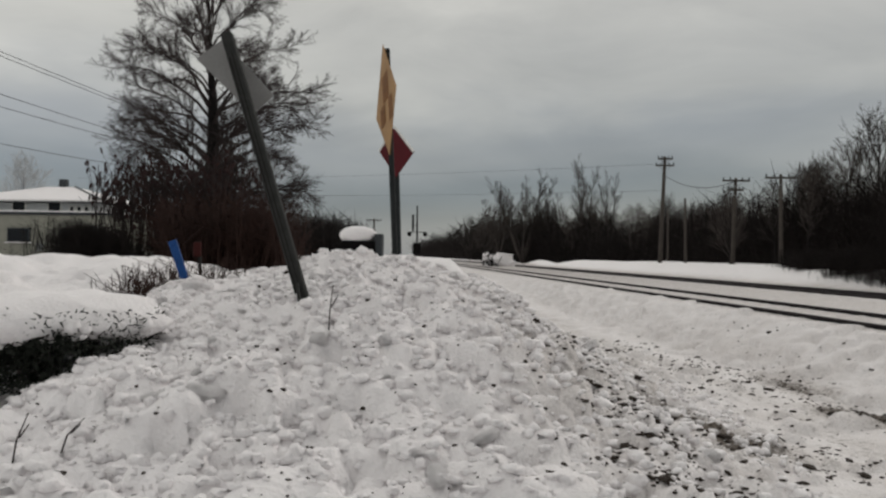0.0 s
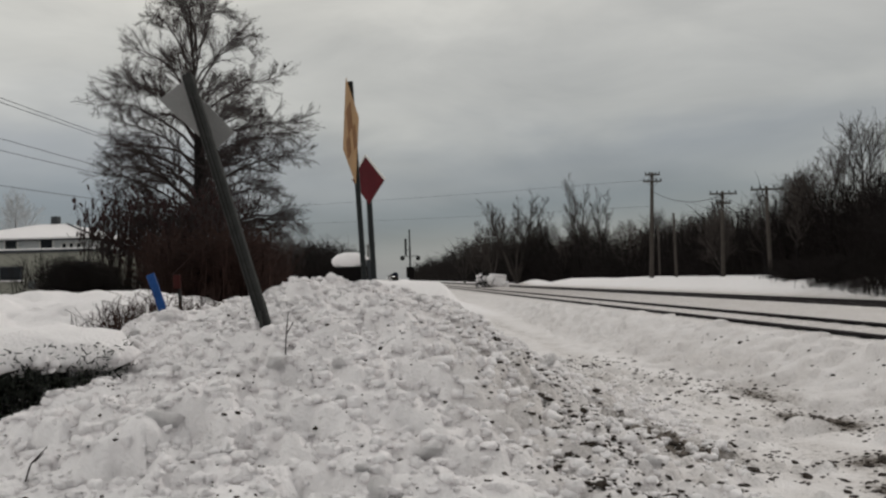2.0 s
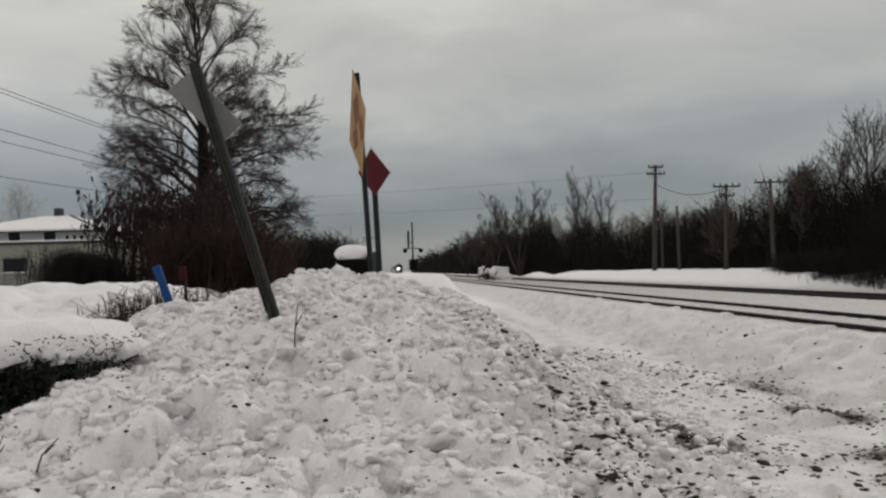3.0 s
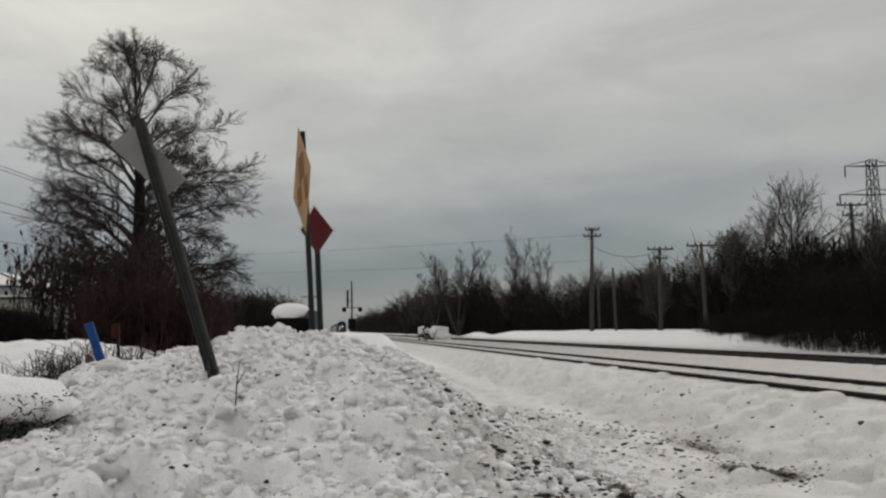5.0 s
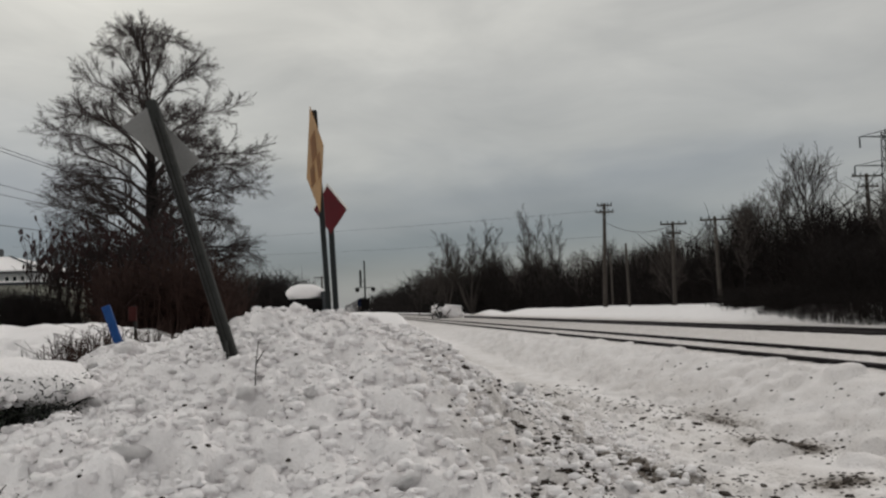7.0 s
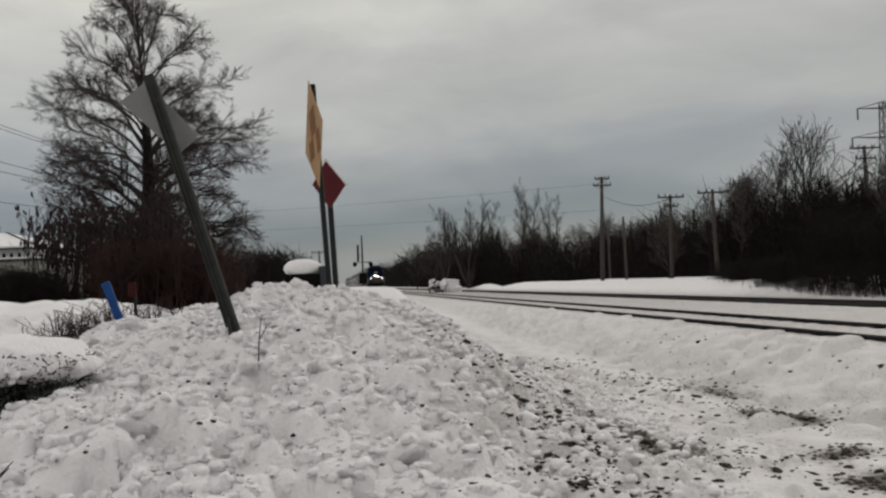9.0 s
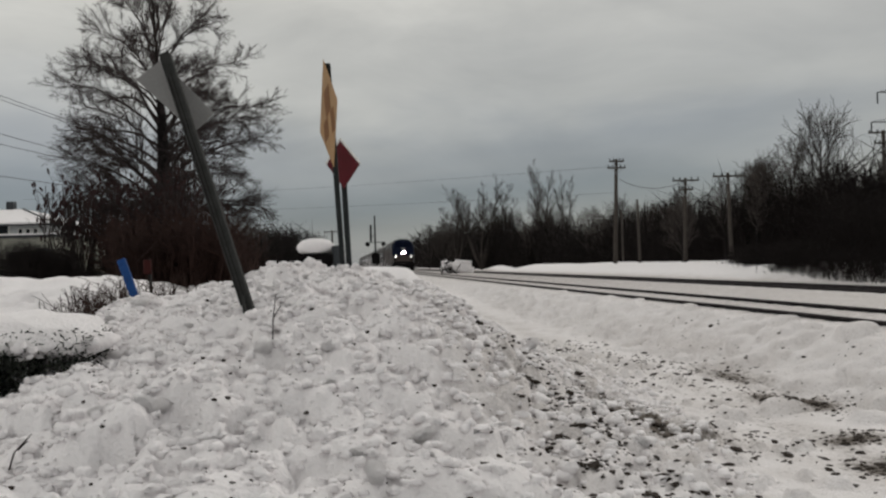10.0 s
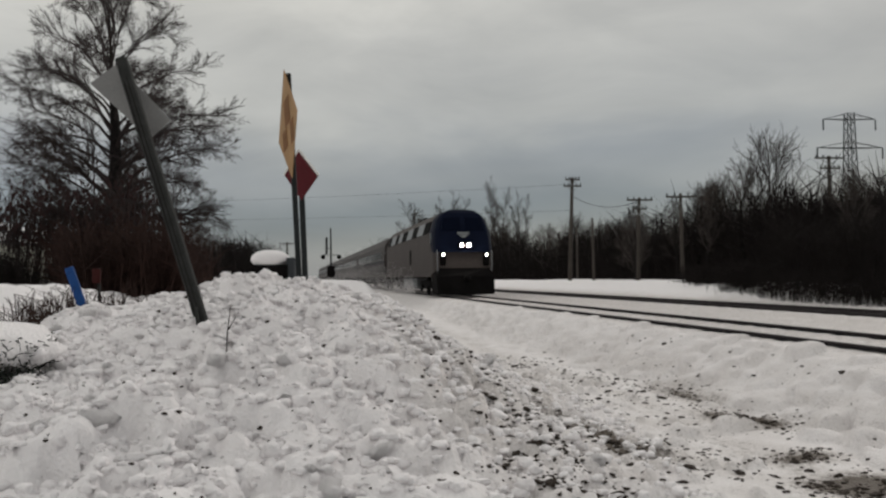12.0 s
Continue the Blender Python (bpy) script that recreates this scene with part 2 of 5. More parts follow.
# ---- geometry helpers ----
class Geo:
    """A growing list of corners and faces."""

    def __init__(self):
        self.v, self.f = [], []

    def add(self, verts, faces):
        n = len(self.v)
        self.v.extend(tuple(p) for p in verts)
        self.f.extend(tuple(n + i for i in face) for face in faces)
        return self

    def box(self, c, s, m=None, chamfer=0.0):
        """A box with its upright edges and top edges cut off by the chamfer."""
        hx, hy, hz = s[0] / 2, s[1] / 2, s[2] / 2
        k = min(chamfer, hx * 0.9, hy * 0.9, hz * 0.9)
        if k <= 0:
            pts = [Vector((x * hx, y * hy, z * hz)) for z in (-1, 1) for x, y in ((-1, -1), (1, -1), (1, 1), (-1, 1))]
            faces = [(3, 2, 1, 0), (4, 5, 6, 7), (0, 1, 5, 4), (1, 2, 6, 5), (2, 3, 7, 6), (3, 0, 4, 7)]
        else:
            def ring(inset, z):
                a, b = hx - inset, hy - inset
                return [Vector(p) for p in ((-a + k, -b, z), (a - k, -b, z), (a, -b + k, z), (a, b - k, z), (a - k, b, z), (-a + k, b, z), (-a, b - k, z), (-a, -b + k, z))]
            pts = ring(k * 0.7, -hz) + ring(0, -hz + k) + ring(0, hz - k) + ring(k * 0.7, hz)
            faces = [tuple(range(7, -1, -1)), tuple(range(24, 32))]
            for r in range(3):
                faces += [(r * 8 + i, r * 8 + (i + 1) % 8, r * 8 + 8 + (i + 1) % 8, r * 8 + 8 + i) for i in range(8)]
        t = Matrix.Translation(c) @ (m or Matrix.Identity(4))
        return self.add([t @ p for p in pts], faces)

    def tube(self, pts, radii, sides=6, cap=True):
        pts = [Vector(p) for p in pts]
        verts, faces = [], []
        for i, p in enumerate(pts):
            d = (pts[min(i + 1, len(pts) - 1)] - pts[max(i - 1, 0)]).normalized()
            a = d.orthogonal().normalized() if i == 0 else (a - d * a.dot(d)).normalized()
            b = d.cross(a)
            for j in range(sides):
                w = 2 * math.pi * j / sides
                verts.append(p + (a * math.cos(w) + b * math.sin(w)) * radii[i])
        for i in range(len(pts) - 1):
            for j in range(sides):
                k = (j + 1) % sides
                faces.append((i * sides + j, i * sides + k, (i + 1) * sides + k, (i + 1) * sides + j))
        if cap:
            faces.append(tuple(range(sides - 1, -1, -1)))
            faces.append(tuple((len(pts) - 1) * sides + j for j in range(sides)))
        return self.add(verts, faces)

    def beam(self, a, b, w, d=None, up=(0, 0, 1), chamfer=0.0):
        """A squared bar from a to b."""
        a, b = Vector(a), Vector(b)
        z = (b - a).normalized()
        x = Vector(up).cross(z)
        x = x.normalized() if x.length > 1e-3 else z.orthogonal().normalized()
        y = z.cross(x)
        m = Matrix((x, y, z)).transposed().to_4x4()
        return self.box((a + b) / 2, (w, d or w, (b - a).length), m, chamfer)

    def plate(self, corners, thick):
        """A flat plate over three or more corners in order, with thickness behind it."""
        c = [Vector(p) for p in corners]
        n = (c[1] - c[0]).cross(c[2] - c[0]).normalized() * thick
        k = len(c)
        return self.add(c + [p - n for p in c], [tuple(range(k)), tuple(range(2 * k - 1, k - 1, -1))] + [(i, i + k, (i + 1) % k + k, (i + 1) % k) for i in range(k)])

    def lump(self, c, r, squash=(1, 1, 1), rough=0.25, seed=0, rings=4, sides=7):
        """An uneven rounded clod."""
        rnd = random.Random(seed)
        verts = [Vector(c) + Vector((0, 0, -r * squash[2]))]
        for i in range(1, rings):
            th = math.pi * i / rings
            for j in range(sides):
                w = 2 * math.pi * (j + 0.5 * (i % 2)) / sides
                k = r * (1 + rnd.uniform(-rough, rough))
                verts.append(Vector(c) + Vector((math.sin(th) * math.cos(w) * k * squash[0], math.sin(th) * math.sin(w) * k * squash[1], -math.cos(th) * k * squash[2])))
        verts.append(Vector(c) + Vector((0, 0, r * squash[2] * (1 + rnd.uniform(-rough, rough)))))
        faces = []
        for j in range(sides):
            faces.append((0, 1 + (j + 1) % sides, 1 + j))
            faces.append((len(verts) - 1, len(verts) - 1 - sides + j, len(verts) - 1 - sides + (j + 1) % sides))
        for i in range(rings - 2):
            for j in range(sides):
                a, b = 1 + i * sides + j, 1 + i * sides + (j + 1) % sides
                faces.append((a, b, b + sides, a + sides))
        return self.add(verts, faces)

    def mesh(self, name, mat, smooth=False):
        me = bpy.data.meshes.new(name)
        me.from_pydata(self.v, [], self.f)
        me.materials.append(mat)
        if smooth:
            me.polygons.foreach_set("use_smooth", [True] * len(me.polygons))
        me.update()
        return me


def part(name, geo, mat, parent, label="", smooth=False):
    """One mesh object under a thing or under a part."""
    ob = new(name, geo.mesh(name, mat, smooth))
    ob.parent = parent
    if label:
        tagged(ob, label)
    return ob


def thing(name, label, category, at=None, group="", kind=""):
    ob = new(name)
    ob.empty_display_size = 0.3
    if at is not None:
        ob.matrix_world = at
    return tagged(ob, label, category, group, kind)


def solid(name, geo, mat, label, category, at=None, group="", kind="", smooth=False):
    """A thing of one mesh."""
    ob = new(name, geo.mesh(name, mat, smooth))
    if at is not None:
        ob.matrix_world = at
    return tagged(ob, label, category, group, kind)


# ---- the ground: one sheet of snow ----
TRACK_SLOPE, RAIL_Z = -0.135, 0.715
TRACK_YAW = math.degrees(math.atan(0.135))
COS_T = math.cos(radians(TRACK_YAW))


def step(a, b, v):
    t = np.clip((v - a) / (b - a), 0, 1)
    return t * t * (3 - 2 * t)


def across(x, y):
    """Distance to the far side of the near rail, square to the line."""
    return (x - 7.18 + 0.135 * y) * COS_T


def bell(x, y, cx, cy, sx, sy, turn=0.0, left=None):
    c, s = math.cos(radians(turn)), math.sin(radians(turn))
    dx, dy = (x - cx) * c + (y - cy) * s, -(x - cx) * s + (y - cy) * c
    w = np.where(dx < 0, left or sx, sx)
    return np.exp(-0.5 * ((dx / w) ** 2 + (dy / sy) ** 2))


def swell(x, y, f, s):
    """A cheap smooth unevenness."""
    return (np.sin(x * f + s) * np.cos(y * f * 0.83 + 2 * s) + 0.6 * np.sin(x * f * 1.9 - y * f * 1.3 + 3 * s) + 0.35 * np.sin(x * f * 3.7 + y * f * 4.1 + s)) / 1.95


NOISE_GRID = np.random.RandomState(11).rand(256, 256) * 2 - 1


def rough_noise(x, y, cell, shift=0):
    """Smoothed random unevenness with bumps about a cell wide."""
    px, py = x / cell + 17.3 * shift, y / cell + 9.1 * shift
    i, j = np.floor(px).astype(int), np.floor(py).astype(int)
    a, b = px - i, py - j
    a, b = a * a * (3 - 2 * a), b * b * (3 - 2 * b)
    g = NOISE_GRID
    top = g[j % 256, i % 256] * (1 - a) + g[j % 256, (i + 1) % 256] * a
    low = g[(j + 1) % 256, i % 256] * (1 - a) + g[(j + 1) % 256, (i + 1) % 256] * a
    return top * (1 - b) + low * b


def ground_height(x, y):
    u = across(x, y)
    z = 0.06 + 0.03 * swell(x, y, 0.9, 1.0)
    lane = step(18, 45, y) * 0.35
    z = z + lane * (1 - step(-3, -1, u))
    top = 0.645 - 0.12 * step(5.9, 6.2, u) * (1 - step(7.95, 8.2, u)) - 0.05 * step(1.9, 3.2, u) * (1 - step(4.2, 5.6, u))
    z = z + (top - z) * step(-2.1 + 0.25 * swell(x, y, 0.7, 4.0), -0.42, u)
    # bank beyond the far track
    rise = step(9.3, 12.5, u) * (1 - step(80, 93, y)) * step(21, 31, y) * (0.66 + 0.10 * swell(x, y, 0.35, 2.0))
    z = z + rise
    # piled ridge between the lane and the line, farther off
    z = np.maximum(z, (1.48 + 0.05 * swell(x, y, 0.5, 5.0)) * step(-10.5, -8.0, u) * (1 - step(-4.0, -2.4, u)) * step(32, 40, y) * (1 - step(70, 84, y)))
    # low heap thrown up beyond the far track
    z = z + 0.62 * bell(x, y, 6.2, 95.0, 1.3, 3.0)
    # drifts over the yard
    yard = step(-2.6, -5.2, x) * step(7.5, 14, y) * (0.86 + 0.17 * step(13, 24, y) + 0.15 * step(-8, -12, x)) + (0.16 * swell(x, y, 0.8, 3.0) + 0.07 * swell(x, y, 2.3, 1.0)) * step(-3, -5, x) * step(8, 12, y)
    # the bank of drifted snow across the yard
    yard = yard + step(-5.0, -6.8, x) * (0.34 + 0.18 * swell(x, y, 1.1, 2.0)) * bell(x, y, -9.0, 15.6, 30.0, 2.3)
    # the plowed pile
    pile = 1.31 * bell(x, y, -1.6, 9.4, 1.55, 2.55, 0, 2.45) + 0.42 * bell(x, y, -0.9, 6.5, 1.25, 1.45) + 0.06 * bell(x, y, -0.2, 11.5, 0.9, 1.6) + 0.15 * bell(x, y, 0.1, 8.2, 0.6, 1.4) + 0.03 * bell(x, y, -1.45, 9.6, 0.3, 0.5)
    pile = pile + (0.09 * swell(x, y, 2.1, 0.7) + 0.05 * swell(x, y, 5.3, 2.2)) * step(0.2, 0.8, pile)
    z = np.maximum(z + pile, yard * (1 - step(-16, -9, u) * step(20, 40, y)))
    # hollow under the loaded shrubs
    return z - 0.12 * bell(x, y, -3.6, 6.3, 0.7, 0.4) + 0.20 * bell(x, y, -3.4, 5.2, 1.0, 0.5) - 0.30 * bell(x, y, -4.05, 10.1, 0.5, 0.9)


def axis(lo, hi, fine, near_step, lo_end, hi_end):
    """Even steps in the near stretch, growing ones out to the ends."""
    mid = list(np.arange(lo, hi, near_step))
    out, s, p = [], near_step, hi
    while p < hi_end:
        out.append(p)
        s *= fine
        p += s
    out.append(hi_end)
    before, s, p = [], near_step, lo
    while p > lo_end:
        s *= fine
        p -= s
        before.append(p)
    return np.array(before[::-1] + mid + out)


XS = axis(-6.2, 7.4, 1.035, 0.036, -1500, 1500)
YS = axis(2.6, 14.5, 1.025, 0.036, -300, 2500)
GX, GY = np.meshgrid(XS, YS)
GZ = ground_height(GX, GY)
ROUGH = np.clip(1.9 * bell(GX, GY, -1.4, 8.4, 1.6, 3.0, 0, 2.9), 0, 1)
for cell, amount, k in ((0.42, 0.075, 1), (0.21, 0.066, 2), (0.115, 0.066, 3), (0.06, 0.042, 4)):
    GZ += ROUGH * amount * rough_noise(GX, GY, cell, k)
YARD = step(-2.8, -4.5, GX) * step(6, 9, GY) * (1 - step(28, 40, GY)) * (1 - ROUGH)
for cell, amount, k in ((1.6, 0.16, 5), (0.7, 0.11, 6), (0.3, 0.05, 7)):
    GZ += YARD * amount * rough_noise(GX, GY, cell, k)
CRUST = np.exp(-0.5 * ((across(GX, GY) + 1.35) / 0.5) ** 2) * step(3, 5, GY) * (1 - step(30, 45, GY))
for cell, amount, k in ((0.5, 0.07, 8), (0.2, 0.05, 9), (0.09, 0.02, 10)):
    GZ += CRUST * amount * rough_noise(GX, GY, cell, k)


def pile_weight(x, y):
    return float(min(1.0, 1.66 * bell(np.float64(x), np.float64(y), -1.4, 8.6, 1.7, 3.0, 0, 2.9)))


def stamp(cx, cy, r, h, sink=0.3, sharp=0.5):
    """Press one lump of snow into the sheet."""
    i0, i1 = np.searchsorted(XS, (cx - r, cx + r))
    j0, j1 = np.searchsorted(YS, (cy - r, cy + r))
    if i1 - i0 < 2 or j1 - j0 < 2:
        return
    x, y = GX[j0:j1, i0:i1], GY[j0:j1, i0:i1]
    d = ((x - cx) ** 2 + (y - cy) ** 2) / (r * r)
    turn = np.arctan2(y - cy, x - cx)
    d = d * (1 + 0.38 * np.sin(2 * turn + cx * 91) + 0.30 * np.sin(3 * turn + cy * 67) + 0.16 * np.sin(5 * turn + cx * 37))
    cap = h * np.clip(1 - d, 0, 1) ** sharp * (1 + 0.35 * np.sin(cx * 53) * (x - cx) / r + 0.35 * np.sin(cy * 71) * (y - cy) / r)
    jm, im = (j0 + j1) // 2, (i0 + i1) // 2
    base = ground_height(x, y) * 0.4 + 0.6 * GZ[jm, im] - sink * h
    GZ[j0:j1, i0:i1] = np.where(d < 1, np.maximum(GZ[j0:j1, i0:i1], base + cap), GZ[j0:j1, i0:i1])


rnd = random.Random(7)
for i in range(420):
    x, y = rnd.uniform(-4.8, 1.4), rnd.uniform(3.2, 12.5)
    if rnd.random() < pile_weight(x, y):
        r = rnd.uniform(0.10, 0.30)
        stamp(x, y, r, r * rnd.uniform(0.5, 1.0), 0.25, rnd.uniform(0.4, 0.8))
made = 0
while made < 4600:
    x, y = rnd.uniform(-6, 3.0), rnd.uniform(2.7, 14.3)
    if rnd.random() > pile_weight(x, y) ** 0.7:
        continue
    r = 0.03 + 0.11 * rnd.random() ** 2.4
    stamp(x, y, r * rnd.uniform(0.8, 1.25), r * rnd.uniform(0.7, 1.3), 0.3, rnd.uniform(0.4, 0.75))
    made += 1
for i in range(1500):
    y = rnd.uniform(3.8, 9.2)
    x = 0.55 + (7.6 - y) * 0.20 + rnd.gauss(0, 0.42)
    r = 0.025 + 0.06 * rnd.random() ** 1.8
    stamp(x, y, r, r * rnd.uniform(0.9, 1.5), 0.2, rnd.uniform(0.35, 0.6))
# broken crust along the shoulder of the line, and the lumpy yard
for i in range(1600):
    y = rnd.uniform(5, 30)
    u = min(rnd.gauss(-1.3, 0.5), -0.55)
    x = u / COS_T + 7.18 - 0.135 * y
    r = 0.04 + 0.24 * rnd.random() ** 2.4
    stamp(x, y, r, r * rnd.uniform(0.3, 0.6))
for i in range(1100):
    x, y = rnd.uniform(-15, -3.4), rnd.uniform(7, 24)
    r = 0.08 + 0.6 * rnd.random() ** 2
    stamp(x, y, r, r * 0.4)
# tyre ruts along the lane
RUT = np.zeros_like(GZ)
for off in (-3.0, -4.7):
    RUT += np.exp(-0.5 * ((across(GX, GY) - off - 0.12 * np.sin(GY * 0.7)) / 0.16) ** 2)
LANE = np.exp(-0.5 * ((across(GX, GY) + 3.6) / 1.2) ** 2) * step(2, 4, GY) * (1 - step(26, 34, GY))
PILE_MASK = np.clip(1.66 * bell(GX, GY, -1.4, 8.6, 1.6, 3.0, 0, 2.9), 0, 1)
GZ -= 0.035 * RUT * LANE * (1 - PILE_MASK)
GZ += (1 - PILE_MASK) * 0.012 * swell(GX, GY, 9.0, 1.3) * (np.abs(GX) < 12)

# the last entry is a brown shadow painted into the snow
SMEARS_AND_SHADOW = ((1.60, 7.35, 0.20, 0.30, 0.52), (1.86, 6.85, 0.24, 0.22, 0.50), (3.50, 8.75, 0.16, 0.30, 0.55), (3.70, 8.35, 0.16, 0.14, 0.5), (3.55, 10.4, 0.14, 0.5, 0.34), (3.46, 6.10, 0.26, 0.18, 0.6), (3.10, 5.95, 0.14, 0.12, 0.5), (3.42, 6.95, 0.20, 0.12, 0.46), (1.70, 11.7, 0.20, 0.5, 0.24))
# dirt ground into the snow: ruts, the scraped face of the pile, specks
# the broad lane share also paints in the view's darker right side
DIRT_AND_DARK = 0.10 * RUT * LANE + 0.20 * LANE
DIRT_AND_DARK += 0.15 * bell(GX, GY, 0.25, 7.0, 0.38, 1.4, 8) + 0.09 * bell(GX, GY, 0.85, 6.0, 0.35, 1.4, 8)
# bare smears where wheels and the plow cut through, and one painted shadow
for cx, cy, sx, sy, amount in SMEARS_AND_SHADOW:
    DIRT_AND_DARK += amount * bell(GX, GY, cx, cy, sx, sy, 12)
DIRT_AND_DARK += 0.15 * step(-3.0, -1.6, across(GX, GY)) * (1 - step(-1.0, 0.2, across(GX, GY))) * step(3, 6, GY)
# railway snow: stain raised to paint the fall-off of light rightwards
DIRT_AND_DARK += 0.30 * step(-1.0, 0.2, across(GX, GY)) * (1 - step(9.0, 11.0, across(GX, GY))) + 0.08 * step(20, 60, GY) * step(-9, -3, across(GX, GY)) * (1 - step(9, 11, across(GX, GY)))
DIRT_AND_DARK += 0.07 * np.clip(1.3 * bell(GX, GY, -0.6, 7.4, 1.4, 3.0, 0, 2.0), 0, 1)


def height_at(x, y):
    """The height of the finished sheet."""
    i = int(np.clip(np.searchsorted(XS, x), 1, len(XS) - 1))
    j = int(np.clip(np.searchsorted(YS, y), 1, len(YS) - 1))
    a = (x - XS[i - 1]) / (XS[i] - XS[i - 1])
    b = (y - YS[j - 1]) / (YS[j] - YS[j - 1])
    return float((GZ[j - 1, i - 1] * (1 - a) + GZ[j - 1, i] * a) * (1 - b) + (GZ[j, i - 1] * (1 - a) + GZ[j, i] * a) * b)


def build_ground():
    nx, ny = len(XS), len(YS)
    me = bpy.data.meshes.new("ground")
    co = np.stack([GX, GY, GZ], -1).reshape(-1, 3).astype(np.float32)
    idx = np.arange(nx * ny).reshape(ny, nx)
    quads = np.stack([idx[:-1, :-1], idx[:-1, 1:], idx[1:, 1:], idx[1:, :-1]], -1).reshape(-1).astype(np.int32)
    me.vertices.add(nx * ny)
    me.vertices.foreach_set("co", co.ravel())
    me.loops.add(len(quads))
    me.loops.foreach_set("vertex_index", quads)
    me.polygons.add(len(quads) // 4)
    me.polygons.foreach_set("loop_start", np.arange(0, len(quads), 4, dtype=np.int32))
    me.update(calc_edges=True)
    me.polygons.foreach_set("use_smooth", [True] * len(me.polygons))
    # holds the dirt together with the darkening painted over lane and railway
    att = me.attributes.new("dirt", "FLOAT", "POINT")
    att.data.foreach_set("value", DIRT_AND_DARK.ravel().astype(np.float32))
    me.materials.append(M_SNOW_GROUND)
    me.validate()
    return tagged(new("ground", me), "trodden and plowed snow with dirt ground in and darkening painted on", "snow", kind="structure")


build_ground()


# ---- the railway ----
def line_x(offset, y):
    return 7.18 + offset / COS_T + TRACK_SLOPE * y


def build_track(name, offset, z, label):
    t = thing(name, label, "railway track", kind="structure")
    sink = 0.055 if offset == 0 else 0.12
    for k in (0.07, 1.57):
        g = Geo()
        for a, b in ((-120, 4), (4, 60), (60, 700)):
            pa, pb = Vector((line_x(offset + k, a), a, z)), Vector((line_x(offset + k, b), b, z))
            side = Vector((COS_T, math.sin(radians(TRACK_YAW)), 0))
            # rail section: head, web and foot
            prof = ((-0.075, -0.17), (0.075, -0.17), (0.075, -0.15), (0.012, -0.13), (0.012, -0.04), (0.036, -0.03), (0.036, 0.0), (-0.036, 0.0), (-0.036, -0.03), (-0.012, -0.04), (-0.012, -0.13), (-0.075, -0.15))
            n = len(prof)
            g.add([p + side * x + Vector((0, 0, dz)) for p in (pa, pb) for x, dz in prof], [(i, (i + 1) % n, n + (i + 1) % n, n + i) for i in range(n)] + [tuple(range(n - 1, -1, -1)), tuple(range(n, 2 * n))])
        part("rail", g, M_RAIL, t, "dark rusty steel rail")
        # slot that the wheels keep open in the snow
        g = Geo()
        w = 0.07 if offset == 0 else 0.12
        for a, b in ((-120, 4), (4, 60), (60, 700)):
            g.add([(line_x(offset + k - w, a), a, z - sink), (line_x(offset + k + w, a), a, z - sink), (line_x(offset + k + w, b), b, z - sink), (line_x(offset + k - w, b), b, z - sink)], [(0, 1, 2, 3)])
        part("flangeway", g, M_FLANGE, t, "dark wet strip along the rail")
    return t


build_track("near_track", 0.0, RAIL_Z, "railway track with rails just clear of packed snow")
build_track("far_track", 6.3, RAIL_Z - 0.02, "second railway track half buried in snow")


# ---- the train ----
def section(width, top, low=1.05):
    """One cross section of the locomotive's shell, from one sill over the roof to the other."""
    h = top - low
    half = [(width, 0.0), (width, 0.50 * h), (width * 0.985, 0.64 * h), (width * 0.86, 0.84 * h), (width * 0.66, 0.95 * h), (width * 0.30, h)]
    return [(x, low + z) for x, z in half] + [(-x, low + z) for x, z in reversed(half)]


def loft(stations, closed_front=False, closed_back=False):
    g = Geo()
    n = len(section(1, 2))
    verts, faces = [], []
    for y, lean, width, top, low in stations:
        for x, z in section(width, top, low):
            verts.append((x, y + lean * (z - low), z))
    for s in range(len(stations) - 1):
        faces += [(s * n + i, s * n + i + 1, (s + 1) * n + i + 1, (s + 1) * n + i) for i in range(n - 1)]
    if closed_front:
        faces.append(tuple(range(n - 1, -1, -1)))
    if closed_back:
        faces.append(tuple((len(stations) - 1) * n + i for i in range(n)))
    return g.add(verts, faces)


def wheelset_parts(t, y, wheel_r, axles, length, label):
    truck = Geo()
    for side in (-1, 1):
        truck.box((side * 1.05, y, 0.62), (0.16, length, 0.30), chamfer=0.05)
        truck.box((side * 1.08, y, 0.40), (0.12, length * 0.3, 0.22), chamfer=0.03)
        for a in axles:
            truck.box((side * 1.10, y + a, 0.5), (0.14, 0.34, 0.34), chamfer=0.05)
    truck.box((0, y, 0.6), (2.0, 0.5, 0.3), chamfer=0.05)
    fr = part("truck", truck, M_BLACK, t, label)
    for a in axles:
        g = Geo()
        for side in (-1, 1):
            g.tube([(side * 0.68, y + a, wheel_r), (side * 0.80, y + a, wheel_r)], [wheel_r, wheel_r * 0.98], 18)
            g.tube([(side * 0.80, y + a, wheel_r), (side * 0.83, y + a, wheel_r)], [wheel_r * 0.4, wheel_r * 0.36], 12)
        g.tube([(-0.7, y + a, wheel_r), (0.7, y + a, wheel_r)], [0.09, 0.09], 8)
        part("wheelset", g, M_BLACK, fr)


